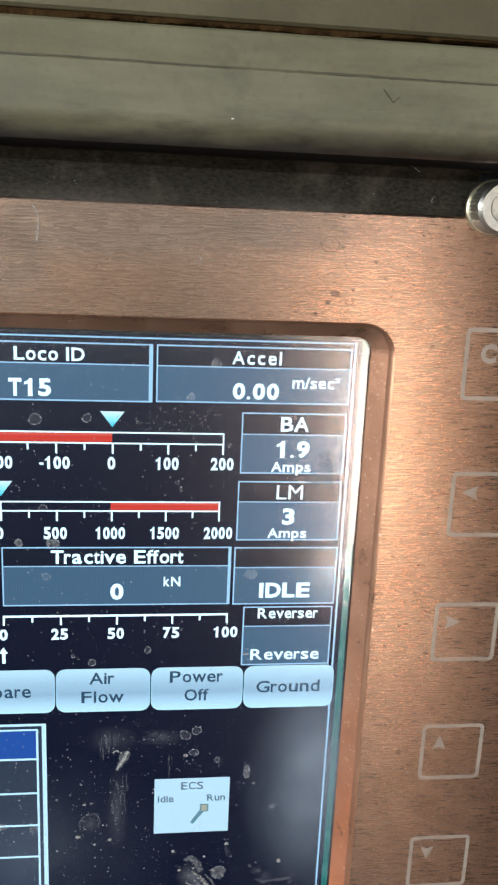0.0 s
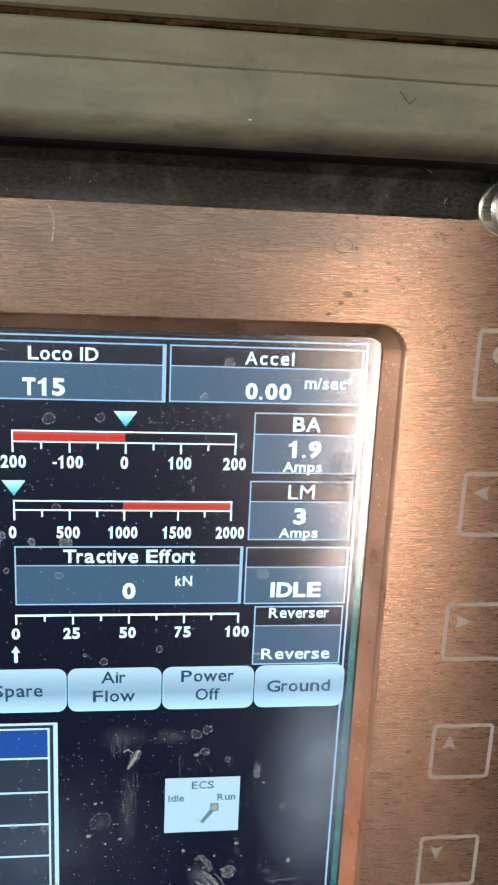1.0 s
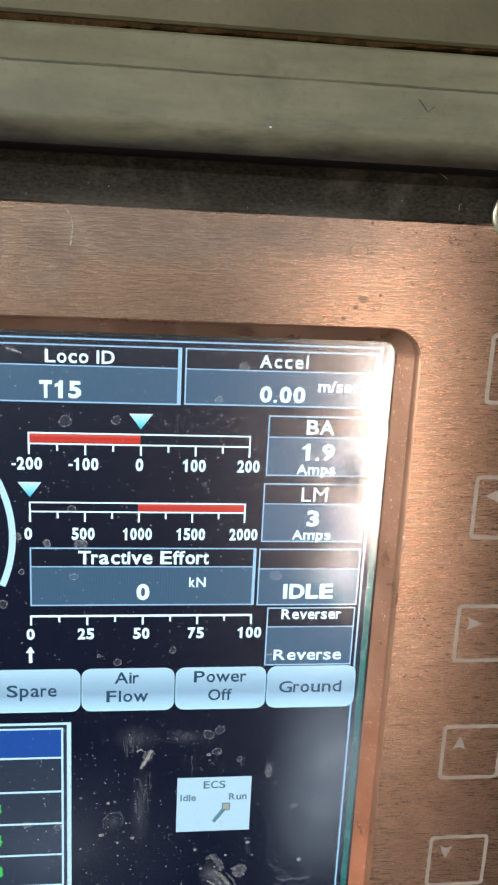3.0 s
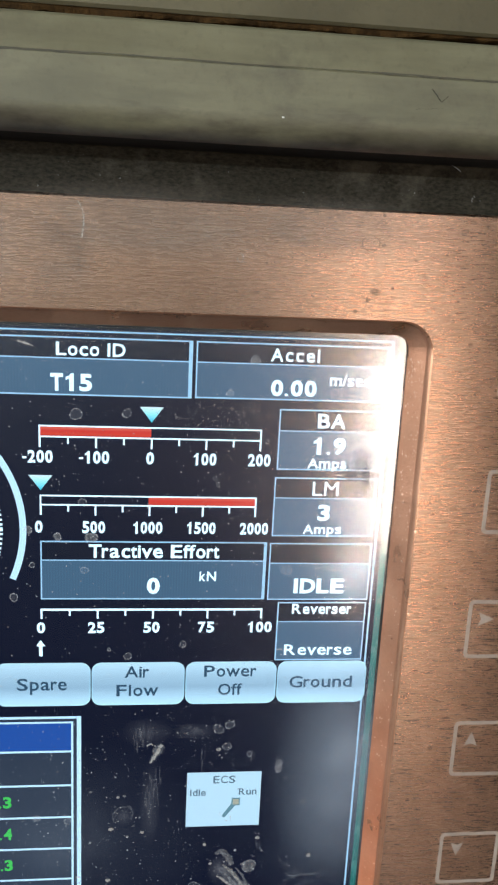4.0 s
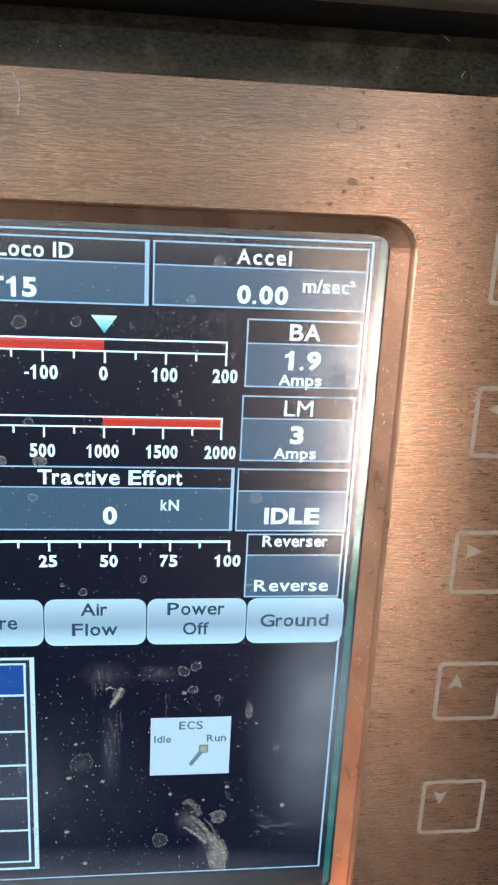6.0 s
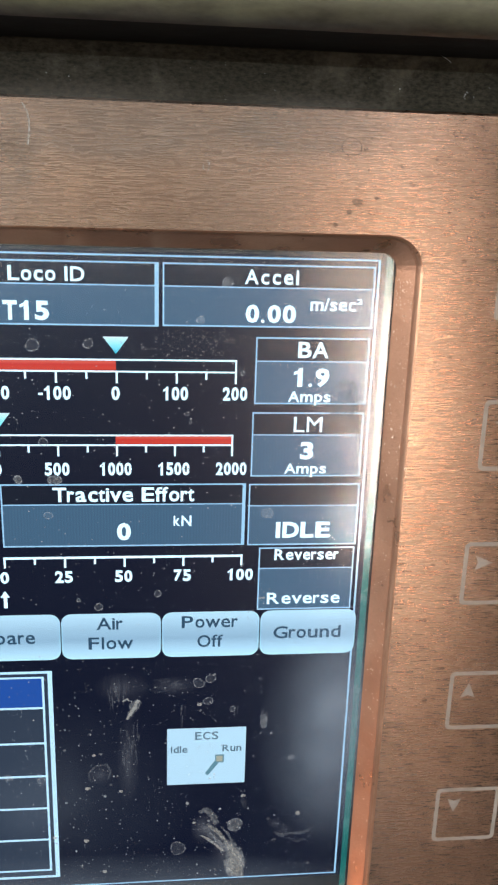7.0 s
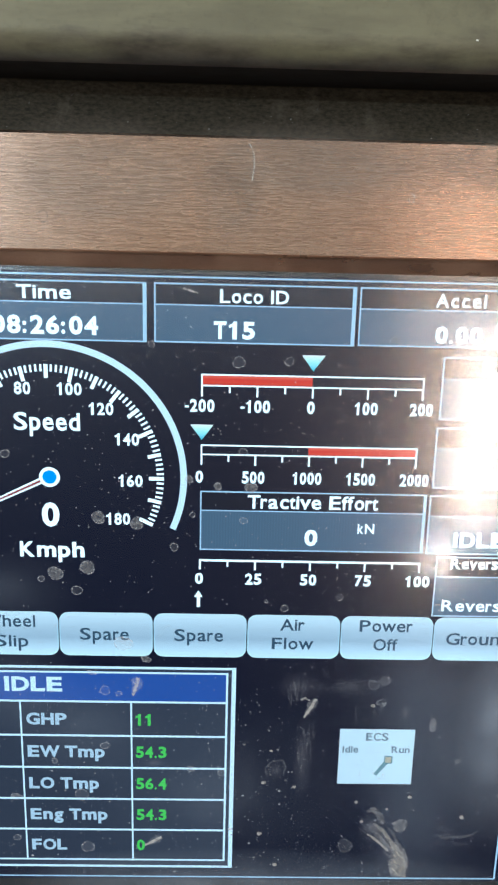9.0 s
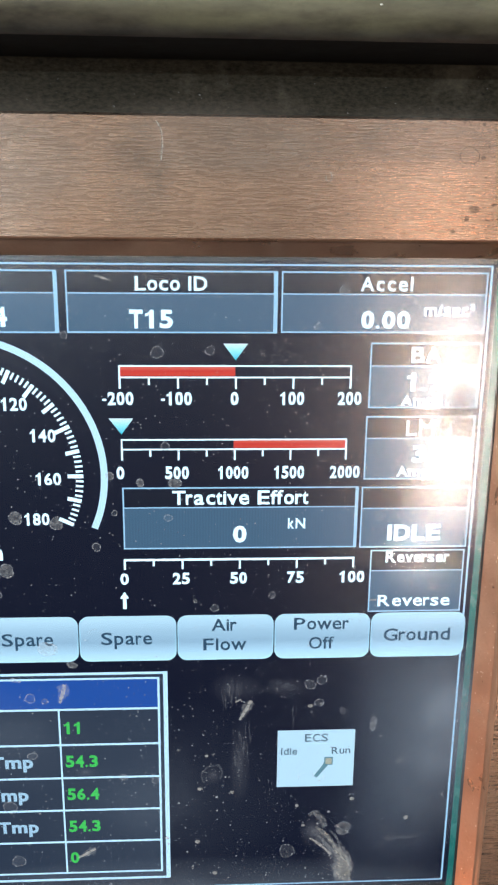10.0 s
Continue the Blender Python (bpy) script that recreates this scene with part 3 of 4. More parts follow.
# round speed gauge
GU, GV = 289, 142


def ring_part(bm, r0, r1, a0, a1, lay, n=96):
    for k in range(n):
        p = [radians(a0 + (a1 - a0) * j / n) for j in (k, k + 1)]
        poly([(GU + r * math.cos(a), GV - r * math.sin(a)) for a, r in ((p[0], r0), (p[0], r1), (p[1], r1), (p[1], r0))], lay, bm)
    return bm


def dial_angle(speed):
    return radians(90 - (speed - 90) * 180 / 140)


gauge = part("speed_gauge", ring_part(bmesh.new(), 91.6, 96.2, -23.5, 203.5, 1), L_PALE, display, "round speed dial with pale arc")
bm = bmesh.new()
for k in range(91):
    a = dial_angle(2 * k)
    r0, hw = (69.5, 1.35) if k % 5 == 0 else (75.0, 0.75)
    if k % 10 == 5:
        r0 = 70.5
    c, s = math.cos(a), math.sin(a)
    poly([(GU + r * c - w * s, GV - r * s - w * c) for r, w in ((r0, hw), (80, hw), (80, -hw), (r0, -hw))], 2, bm)
part("ticks", bm, L_WHITE, gauge)
DIAL_NUMBERS = ((16, 78.8), (37.4, 92.3), (54.9, 113.7), (57.1, 143.8), (48, 172.4))
for sp in range(0, 181, 20):
    a = dial_angle(sp)
    nu, nv = DIAL_NUMBERS[abs(sp - 90) // 20]
    lettering("number", str(sp), 288.6 + (nu if sp > 90 else -nu), nv, 5.6 * len(str(sp)), 8.8, L_WHITE, gauge, 0.03)
lettering("caption", "Speed", 288.5, 102, 45.5, 12.6, L_WHITE, gauge, 0.02)
lettering("value", "0", 288.8, 170, 12.5, 18.4, L_WHITE, gauge, 0.035)
lettering("unit", "Kmph", 289, 196.4, 46, 11.8, L_WHITE, gauge, 0.03)
a = dial_angle(0)
c, s = math.cos(a), math.sin(a)
part("needle", poly([(GU + r * c - w * s, GV - r * s - w * c) for r, w in ((3, 2.3), (66, 1.3), (70, 0), (66, -1.3), (3, -2.3))], 3), L_WHITE, gauge)
part("needle_core", poly([(GU + r * c - w * s, GV - r * s - w * c) for r, w in ((3, 0.9), (64, 0.5), (64, -0.5), (3, -0.9))], 4), L_NEEDLE, gauge)
part("hub_ring", ring_part(bmesh.new(), 4.9, 7.3, 0, 360, 5, 32), L_WHITE, gauge)
part("hub", poly([(GU + 5 * math.cos(radians(t)), GV - 5 * math.sin(radians(t))) for t in range(0, 360, 12)], 5), L_HUB, gauge)

# row of on-screen buttons
captions = {8: (("Ground", 603, 263.0, 48.5, 9.6),), 7: (("Power", 533.4, 253.3, 39.5, 9.4), ("Off", 533.8, 268.6, 18, 9.4)),
            6: (("Air", 463.8, 253.3, 18, 9.4), ("Flow", 464.4, 268.6, 31, 9.4)), 5: (("Spare", 394.6, 263, 36, 9.6),),
            4: (("Spare", 325, 263, 36, 9.6),), 3: (("Wheel", 256, 253.3, 37, 9.4), ("Slip", 256.4, 269.4, 25, 9.4))}
for k in range(9):
    u0 = 569.2 - 69.3 * (8 - k)
    pts = [(p[0], p[2]) for p in rounded(u0, u0 + 68.6, -280.8, -245.6, 7.0, 0, 5)]
    btn = part("screen_button", poly([(u, -v) for u, v in pts], 2), L_BUTTON, display, "pale blue on-screen button")
    rim = bmesh.new()
    outer, inset = [[rim.verts.new(at(p[0], -p[2], 3)) for p in rounded(u0 + g, u0 + 68.6 - g, -280.8 + g, -245.6 - g, 7.0 - g, 0, 5)] for g in (0.0, 1.1)]
    for j in range(len(outer)):
        rim.faces.new((outer[j], outer[(j + 1) % len(outer)], inset[(j + 1) % len(outer)], inset[j]))
    part("rim", rim, L_RIM, btn)
    for text, uc, vc, w, cap in captions.get(k, ()):
        lettering("caption", text, uc, vc, w, cap, L_DARK, btn, 0.012)

# table of readings
table = part("reading_table", flat(88, 289.6, 423, 468.8, 1), L_CELL, display, "dark table of green readings with blue heading")
part("heading", flat(90, 294, 417, 318.6, 2), L_NAVY, table)
bm = border(88, 289.6, 423, 468.8, 2.0, 3.2, 3)
border(92.5, 294, 417.2, 462.4, 1.5, 1.6, 3, bm)
for v in (318.6, 348, 376.2, 404.4, 432.6):
    flat(93.7, v, 415.8, v + 1.7, 3, bm)
for u in (176, 259.8, 343.4):
    flat(u, 320, u + 1.3, 461.2, 4, bm)
part("grid", bm, L_PALE, table)
lettering("heading_text", "IDLE", 271, 305, 43, 12.4, L_PALE, table, 0.038)
for k, (lab, w, val, wv) in enumerate((("GHP", 30.7, "11", 11.5), ("EW Tmp", 59, "54.3", 23.6), ("LO Tmp", 54, "56.4", 23.6), ("Eng Tmp", 60, "54.3", 23.6), ("FOL", 27.6, "0", 6.5))):
    lettering("label", lab, 264.4, 334.6 + 28.25 * k, w, 10.2, L_LABEL, table, 0.036, left=True)
    lettering("reading", val, 347.2, 334.6 + 28.25 * k, wv, 10, L_GREEN, table, 0.035, left=True)

# picture of the ECS switch
sw = part("switch_icon", flat(503.8, 340.6, 561.8, 389.4, 1), L_SWITCH, display, "pale on-screen switch picture")
part("seam", flat(520, 352, 548, 352.4, 2), L_PALE, sw)
lettering("caption", "ECS", 532.8, 347, 17.2, 6.6, L_GREY, sw, 0.012)
lettering("label", "Idle", 512.6, 358.3, 12.2, 5.8, L_GREY, sw, 0.015)
lettering("label", "Run", 551.6, 358.2, 14, 5.8, L_GREY, sw, 0.015)
part("lever", poly([(531.8, 380), (540, 368), (542.6, 370.4), (534, 382)], 2), L_LEVER, sw)
part("knob_rim", flat(539.2, 363.8, 545.8, 370.8, 3), L_LEVER, sw)
part("knob", flat(540.2, 364.8, 544.8, 369.8, 4), L_KNOB, sw)

# ---------------------------------------------------------------- printed keys on the bezel

def dart(bm, x, z, turn, size, y):
    pts = [(-0.5, 0.0), (0.5, 0.45), (0.32, 0.0), (0.5, -0.45)]
    c, s = math.cos(radians(turn)), math.sin(radians(turn))
    f = bm.faces.new([bm.verts.new((x + size * (a * c - b * s), y, z + size * (a * s + b * c))) for a, b in pts])
    f.normal_update()
    if f.normal.y > 0:
        f.normal_flip()


for kind, z0, z1, KX0 in (("clear", 1138.6, 1154.9, 49.4), ("left", 1106.0, 1121.8, 49.6), ("right", 1073.7, 1089.1, 48.9), ("up", 1040.6, 1056.2, 48.9), ("down", 1008.0, 1023.6, 48.75)):
    KX0, KX1 = KX0 * MM, (KX0 + 16) * MM
    bm = bmesh.new()
    y0, y1 = FRONT - 0.06 * MM, FRONT + 0.1 * MM
    zz0, zz1 = z_mm(z0), z_mm(z1)
    t = 0.92 * MM
    o, i = (KX0, KX1, zz0, zz1, 1.2 * MM), (KX0 + t, KX1 - t, zz0 + t, zz1 - t, 0.6 * MM)
    loops(bm, [rounded(*i, y1, 3), rounded(*i, y0, 3), rounded(*o, y0, 3), rounded(*o, y1, 3)], True)
    key = part("key_outline", bm, M_INK, bezel, "printed beige outline of a %s key" % kind)
    if kind == "clear":
        ob = lettering("key_symbol", "C", 0, 0, 11, 13, M_INK, bezel, 0.05)
        ob.location = (KX0 + 5.6 * MM - X_REF, FRONT - 0.06 * MM + 4 * LAY, zz1 - 5.7 * MM - Z_REF)
    else:
        bm = bmesh.new()
        turn = {"left": 0, "right": 180, "up": -90, "down": 90}[kind]
        dart(bm, KX0 + 4.7 * MM, zz1 - 5.0 * MM, turn, 4.0 * MM, FRONT - 0.06 * MM)
        part("key_symbol", bm, M_INK, bezel)

# ---------------------------------------------------------------- black mounting plate and screw
bm = bmesh.new()
loops(bm, [rounded(X_OUT0 + 6 * MM, X_OUT1 - 6 * MM, Z_OUT0 + 6 * MM, Z_OUT1 - 6 * MM, 3 * MM, -6.6 * MM, 3),
           rounded(-0.32, 0.16, z_mm(880), z_mm(1188), 1 * MM, -6.6 * MM, 3),
           rounded(-0.32, 0.16, z_mm(880), z_mm(1188), 1 * MM, YF, 3)])
plate = tagged(new("mounting_plate", finish(bm, "mounting_plate", M_BLACK)), "black brushed mounting plate round the display bezel", "plate")


def cap_screw(x, z, y):
    th = thing("cap_screw", (x, y, z), "zinc plated socket cap screw with knurled head and washer", "screw")
    n, r, h = 84, 5.5 * MM, 6.4 * MM

    def circ(rad, yy, knurl=0.0):
        return [((rad - (knurl if k % 2 else 0)) * math.cos(2 * math.pi * k / n), yy, (rad - (knurl if k % 2 else 0)) * math.sin(2 * math.pi * k / n)) for k in range(n)]

    def hexa(rad, yy):
        out = []
        for k in range(n):
            a = 2 * math.pi * k / n
            out.append((rad / math.cos((a + math.pi / 6) % (math.pi / 3) - math.pi / 6) * math.cos(a), yy, rad / math.cos((a + math.pi / 6) % (math.pi / 3) - math.pi / 6) * math.sin(a)))
        return out
    bm = bmesh.new()
    vs = loops(bm, [circ(r * 0.98, 0), circ(r, -0.8 * MM), circ(r, -1.2 * MM, 0.22 * MM), circ(r, -h + 1.3 * MM, 0.22 * MM), circ(r, -h + 0.9 * MM), circ(r * 0.88, -h), circ(r * 0.56, -h), circ(r * 0.52, -h + 0.3 * MM), hexa(r * 0.47, -h + 0.35 * MM), hexa(r * 0.47, -h + 3.2 * MM)])
    bm.faces.new(vs[-1])
    part("head", bm, M_STEEL, th)
    bm = bmesh.new()
    loops(bm, [circ(r * 0.7, 0.2 * MM), circ(r * 0.7, -0.05 * MM), circ(r * 1.02, -0.05 * MM), circ(r * 1.07, 0.2 * MM), circ(r * 1.07, 1.0 * MM)])
    part("washer", bm, M_BRASS, th)
    return th


# concave fillet added so its shape shades off the plate's top under the hood
bm = bmesh.new()
fillet = [(-6.62 - 2.6 * (1 - math.cos(radians(9 * k))), 1185.6 + 3.2 * math.sin(radians(9 * k))) for k in range(11)] + [(-6.0, 1188.8), (-6.0, 1185.6)]
ends = [[bm.verts.new((x, y * MM, z_mm(z))) for y, z in fillet] for x in (-0.32, 0.049)]
for k in range(len(fillet)):
    n = (k + 1) % len(fillet)
    bm.faces.new((ends[0][k], ends[0][n], ends[1][n], ends[1][k])).smooth = k < 10
for end in ends:
    bm.faces.new(end)
bmesh.ops.recalc_face_normals(bm, faces=bm.faces)
part("upper_flange", bm, M_BLACK, plate)
bm = box(bmesh.new(), 49.2 * MM, 64 * MM, -7.1 * MM, -6.0 * MM, z_mm(1178.2), z_mm(1187.6), 0.4 * MM)
part("corner_pad", bm, M_DARKEDGE, plate, "black pad behind the corner screw")
cap_screw(52.2 * MM, z_mm(1180.4), FRONT - 0.4 * MM)

# ---------------------------------------------------------------- painted hood over the display
def extruded(name, profile, x0, x1, mat, label, category, parent=None):
    bm = bmesh.new()
    a = [bm.verts.new((x0, y * MM, z_mm(z))) for y, z in profile]
    b = [bm.verts.new((x1, y * MM, z_mm(z))) for y, z in profile]
    n = len(profile)
    for i in range(n):
        bm.faces.new((a[i], a[(i + 1) % n], b[(i + 1) % n], b[i]))
    bm.faces.new(a)
    bm.faces.new(b)
    bmesh.ops.recalc_face_normals(bm, faces=bm.faces)
    if parent:
        return part(name, bm, mat, parent, label)
    ob = new(name, finish(bm, name, mat))
    return tagged(ob, label, category)


hood = thing("console_hood", (0, 0, 0), "grey green painted console hood over the display", "hood")
prof = [(120, 1192), (0, 1191.5), (-29.8, 1188.6)]
for k in range(25):
    a = radians(-90 - 90 * k / 24)
    prof.append((-32.0 + 5.2 * math.cos(a), 1193.0 + 5.2 * math.sin(a)))
prof += [(-37.0, 1200.1), (-36.8, 1200.3), (-36.0, 1200.37), (-35.85, 1200.45), (-36.0, 1200.7), (-34.4, 1206.3), (-33.7, 1206.8), (120, 1206.9)]
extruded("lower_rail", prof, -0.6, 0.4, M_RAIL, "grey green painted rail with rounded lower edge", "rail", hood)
# black piece added to hold the shade between rail and plate
extruded("rubber_lip", [(120, 1191.2), (-30.0, 1189.0), (-29.4, 1188.3), (-12, 1188.0), (10, 1188.0), (10, 1180), (120, 1180)], -0.6, 0.4, M_DARKEDGE, "black strip standing for the shade under the hood", "seal", hood)
bm = bmesh.new()
crack = random.Random(9)
rows, low = [], 0.25
for k in range(420):
    low = min(0.75, max(0.0, low + crack.uniform(-0.16, 0.16)))
    x = -0.30 + 0.001 * k
    ys = 0.25 * math.sin(0.37 * k) + crack.uniform(-0.06, 0.06)
    rows.append([bm.verts.new((x, y * MM, z_mm(z))) for y, z in ((60, 1207.00 + low), (-30.6, 1207.00 + low), (-31.4 + ys, 1207.25 + low), (-31.6 + ys, 1208.0), (-31.3, 1208.7 + 0.15 * crack.random()), (60, 1208.8))])
for a, b in zip(rows, rows[1:]):
    for k in range(5):
        bm.faces.new((a[k], b[k], b[k + 1], a[k + 1]))
bmesh.ops.recalc_face_normals(bm, faces=bm.faces)
part("seal", bm, M_SEAL, hood, "cracked brown sealant in the joint")
# shadow line of the paint step, with its dirt, laid as a dark strip, uneven along the rail
bm = bmesh.new()
rows, wide = [], 0.3
for k in range(560):
    wide = min(0.5, max(0.03, wide + crack.uniform(-0.08, 0.08)))
    x, top = -0.30 + 0.00075 * k, 1200.52 + 0.08 * math.sin(0.11 * k) + crack.uniform(-0.05, 0.05)
    rows.append([bm.verts.new((x, (-37.06 - 0.02 * f) * MM, z_mm(top - f * wide))) for f in (0, 0.5, 1)])
for a, b in zip(rows, rows[1:]):
    for k in range(2):
        bm.faces.new((a[k], b[k], b[k + 1], a[k + 1]))
bmesh.ops.recalc_face_normals(bm, faces=bm.faces)
part("step_dirt", bm, M_STEPLINE, hood, "dark strip standing for shadow and dirt along the paint step")
extruded("upper_panel", [(120, 1208.4), (-31.9, 1208.4), (-32.5, 1208.9), (-27.0, 1290.0), (120, 1290.0)], -0.6, 0.4, M_RAIL_TOP, "grey green painted panel over the joint", "panel", hood)

# ---------------------------------------------------------------- dirt on the glass
GLASS_Y = -1.45 * MM


def blot(u, v, ru, rv, tilt, ring, rng):
    """An uneven patch or ring of dried film on the cover glass."""
    n = 36
    ph = [rng.uniform(0, 6.28) for _ in range(4)]
    bm = bmesh.new()
    rad = []
    for k in range(n):
        a = 2 * math.pi * k / n
        w = 1 + 0.08 * math.sin(2 * a + ph[0]) + 0.05 * math.sin(3 * a + ph[1]) + 0.03 * math.sin(5 * a + ph[2])
        x, z = ru * w * math.cos(a), rv * w * math.sin(a)
        c, sn = math.cos(tilt), math.sin(tilt)
        rad.append((x * c - z * sn, x * sn + z * c))

    def loop(f):
        return [bm.verts.new((X_REF + (u + f * x) * DOT, GLASS_Y, Z_REF - (v - f * z) * DOT)) for x, z in rad]
    if ring:
        t = 0.6 / max(0.8, min(ru, rv))
        o, i = loop(1.0), loop(max(0.3, 1 - t))
        for k in range(n):
            bm.faces.new((o[k], o[(k + 1) % n], i[(k + 1) % n], i[k]))
        if ring > 1:
            bm.faces.new(i).material_index = 1
    else:
        bm.faces.new(loop(1.0))
    bmesh.ops.recalc_face_normals(bm, faces=bm.faces)
    for f in bm.faces:
        f.normal_update()
        if f.normal.y > 0:
            f.normal_flip()
    return bm


RINGS = [(260, 124, 3.2), (376.6, 191, 3.4), (306.7, 225.7, 3.9), (281.4, 217, 2.6), (389.5, 166.4, 2.1), (361, 46, 2.4), (325.3, 306.5, 4), (335.5, 309, 2.4),
         (286, 367.5, 2.6), (309.4, 445, 5.2), (254.6, 437, 2.9), (324.4, 353.7, 3.6), (306, 397.3, 5), (413.2, 376.8, 3), (420, 57, 4.5), (454, 55.7, 3.2), (515.6, 100.6, 1.7),
         (424.2, 119.5, 3), (425.6, 170, 3), (497, 228, 2.6)]
RINGS_LOW = [(526, 299, 4.3), (534.4, 295.6, 3.4), (533, 314, 3.5), (550.6, 321, 2.4), (457, 237.4, 3), (443.5, 232, 1.5), (512, 442, 6.1), (518, 106, 1.4)]
PATCHES = [(323, 170, 5, 4.6), (350.2, 174, 5, 4.6), (291.5, 213.3, 5.7, 5), (314.5, 208.4, 5.7, 5), (387, 140.6, 2.8, 2.8), (407, 145.5, 2.9, 2.9), (339.4, 268.3, 7.8, 5),
           (356, 281, 3.9, 2.6), (255, 400.7, 4.3, 3), (389.7, 374.4, 3.5, 2.6), (315.3, 292.6, 3.9, 1.7), (430.4, 146, 4.5, 3.7), (570.4, 170, 4.2, 4), (523.8, 40, 3, 2.4)]
PATCHES_LOW = [(516, 139, 2, 1.5), (555, 424, 6, 5.8), (574, 333.7, 2.4, 6.4), (595.7, 365, 2.4, 2.4), (540, 16.8, 3.7, 3.5), (551, 73.8, 1.5, 1.9)]
rng = random.Random(5)
for u, v, r in RINGS + RINGS_LOW:
    ob = part("water_ring", blot(u, v, r, r * rng.uniform(0.85, 1.1), rng.uniform(0, 3), 2, rng), M_RING, glass)
    ob.data.materials.append(M_FAINT)
for u, v, a, b in PATCHES + PATCHES_LOW:
    ob = part("dried_patch", blot(u, v, a, b, rng.uniform(-0.2, 0.2), 2, rng), M_RING, glass)
    ob.data.materials.append(M_THIN)


def ragged(path, mat, label, bm=None):
    """A dried crust along a path of (u, v, width), with a torn edge."""
    bm = bm or bmesh.new()
    sides = ([], [])
    steps = []
    for (u0, v0, w0), (u1, v1, w1) in zip(path, path[1:]):
        n = max(2, int(math.hypot(u1 - u0, v1 - v0) / 0.7))
        steps += [(u0 + (u1 - u0) * k / n, v0 + (v1 - v0) * k / n, w0 + (w1 - w0) * k / n, math.atan2(v1 - v0, u1 - u0)) for k in range(n)]
    steps.append((*path[-1], steps[-1][3]))
    lift = rng.uniform(0, 0.00003)
    for u, v, w, a in steps:
        for side, sgn in zip(sides, (1, -1)):
            h = sgn * w / 2 * rng.uniform(0.6, 1.25)
            side.append(bm.verts.new((X_REF + (u - h * math.sin(a)) * DOT, GLASS_Y - lift, Z_REF - (v + h * math.cos(a)) * DOT)))
    for k in range(len(steps) - 1):
        f = bm.faces.new((sides[0][k], sides[0][k + 1], sides[1][k + 1], sides[1][k]))
        f.normal_update()
        if f.normal.y > 0:
            f.normal_flip()
    return part("splash_mark", bm, mat, glass, label)


# single splashes, each with a thick head and a thin tail
SPLASH = "pale dried splash"
for head, mid, tail, w in (((350, 296), (348.5, 303), (346, 311), 9.5), ((367, 436), (361, 440), (354, 444), 7.0), ((483.5, 312), (480, 319), (475, 328), 8.6),
                           ((382, 8.6), (387, 10), (392, 11.6), 3.6), ((571, 233), (568, 233), (566, 233.4), 3.0)):
    ragged([(*head, w * 0.5), (head[0] * 0.6 + mid[0] * 0.4, head[1] * 0.6 + mid[1] * 0.4, w), (*mid, w * 0.8), (*tail, w * 0.25)], M_THIN, SPLASH)
    ragged([(*head, w * 0.3), (*mid, w * 0.35), (*tail, w * 0.15)], M_SPLASH, SPLASH)
ragged([(472, 313, 1.2), (475, 311, 1.6), (477, 312.5, 1.0)], M_SPLASH, SPLASH)
for u, v, r in ((446, 385.5, 2.0), (603, 415, 1.9), (470, 389, 1.4), (463, 383, 1.0), (526.8, 317, 1.6), (527.6, 322, 1.0), (560.7, 397, 1.7), (457, 461, 1.7), (440, 455, 1.2), (519, 402, 1.3), (430.4, 352, 1.2), (451, 357, 1.3), (456, 356, 1.2), (568, 342, 0.9), (524, 420, 1.3), (580, 419, 1.2), (613, 462, 1.1), (603, 462, 0.9), (421, 428, 1.6), (444, 432, 1.9)):
    ragged([(u - r, v + rng.uniform(-0.5, 0.5), r * 0.9), (u, v, r * 2.0), (u + r, v + rng.uniform(-0.5, 0.5), r)], M_SPLASH if r > 1.2 else M_THIN, SPLASH)
# one large splash that ran down the glass, with ridges like fingers
BROAD = "broad pale splash that ran down the glass"
ragged([(551, 438, 6), (555, 450, 14), (557, 460, 17), (556, 467, 14), (561, 472, 4)], M_THIN, BROAD)
ragged([(552, 441, 3), (555, 450, 8), (556.5, 458, 12), (556, 465, 13), (560, 470, 6), (563, 472, 1.5)], M_CRUST, BROAD)
ragged([(549, 455, 5), (552, 462, 8), (551, 468, 5)], M_THIN, BROAD)
ragged([(558, 446, 4), (561, 454, 4), (562, 463, 3)], M_THIN, BROAD)
ragged([(529.5, 431.5, 1.2), (534, 434.5, 2.2), (540, 440, 2.2), (546.5, 447, 1.6)], M_SPLASH, BROAD)
ragged([(534, 421, 2.0), (539, 426, 3.4), (544, 431, 3.6), (548, 438, 3.0), (552, 446, 4.0)], M_CRUST, BROAD)
ragged([(528, 411, 3), (533, 408, 5), (538, 414, 6), (541, 422, 4)], M_THIN, BROAD)
ragged([(532, 424, 4), (540, 433, 10), (549, 446, 12)], M_FINE, BROAD)
ragged([(536, 429, 2), (542, 437, 3), (549, 447, 5)], M_THIN, BROAD)
ragged([(544, 424, 1.0), (550, 431, 2.0), (553, 438, 1.4)], M_THIN, BROAD)
ragged([(585, 431, 1.2), (591, 435, 3.0), (598, 433, 2.0), (605, 433, 3.6), (612, 431, 2.0), (617, 427, 1.0)], M_FINE, "thin pale splash beside the large one")
ragged([(596, 437, 1.5), (603, 441, 3.5), (609, 438, 2.0)], M_FAINT, "thin pale splash beside the large one")
ragged([(448, 379, 1.0), (447, 372, 1.4), (452, 366, 1.6), (460, 365, 1.8), (463, 371, 1.4), (461, 377, 0.8)], M_FINE, "broken ring of dried water")
for u, v, a, b, tilt in ((531, 424, 11, 14, 0.4), (548, 452, 16, 20, 0.5)):
    part("splash_mark", blot(u, v, a, b, tilt, False, rng), M_WIPE, glass, BROAD)
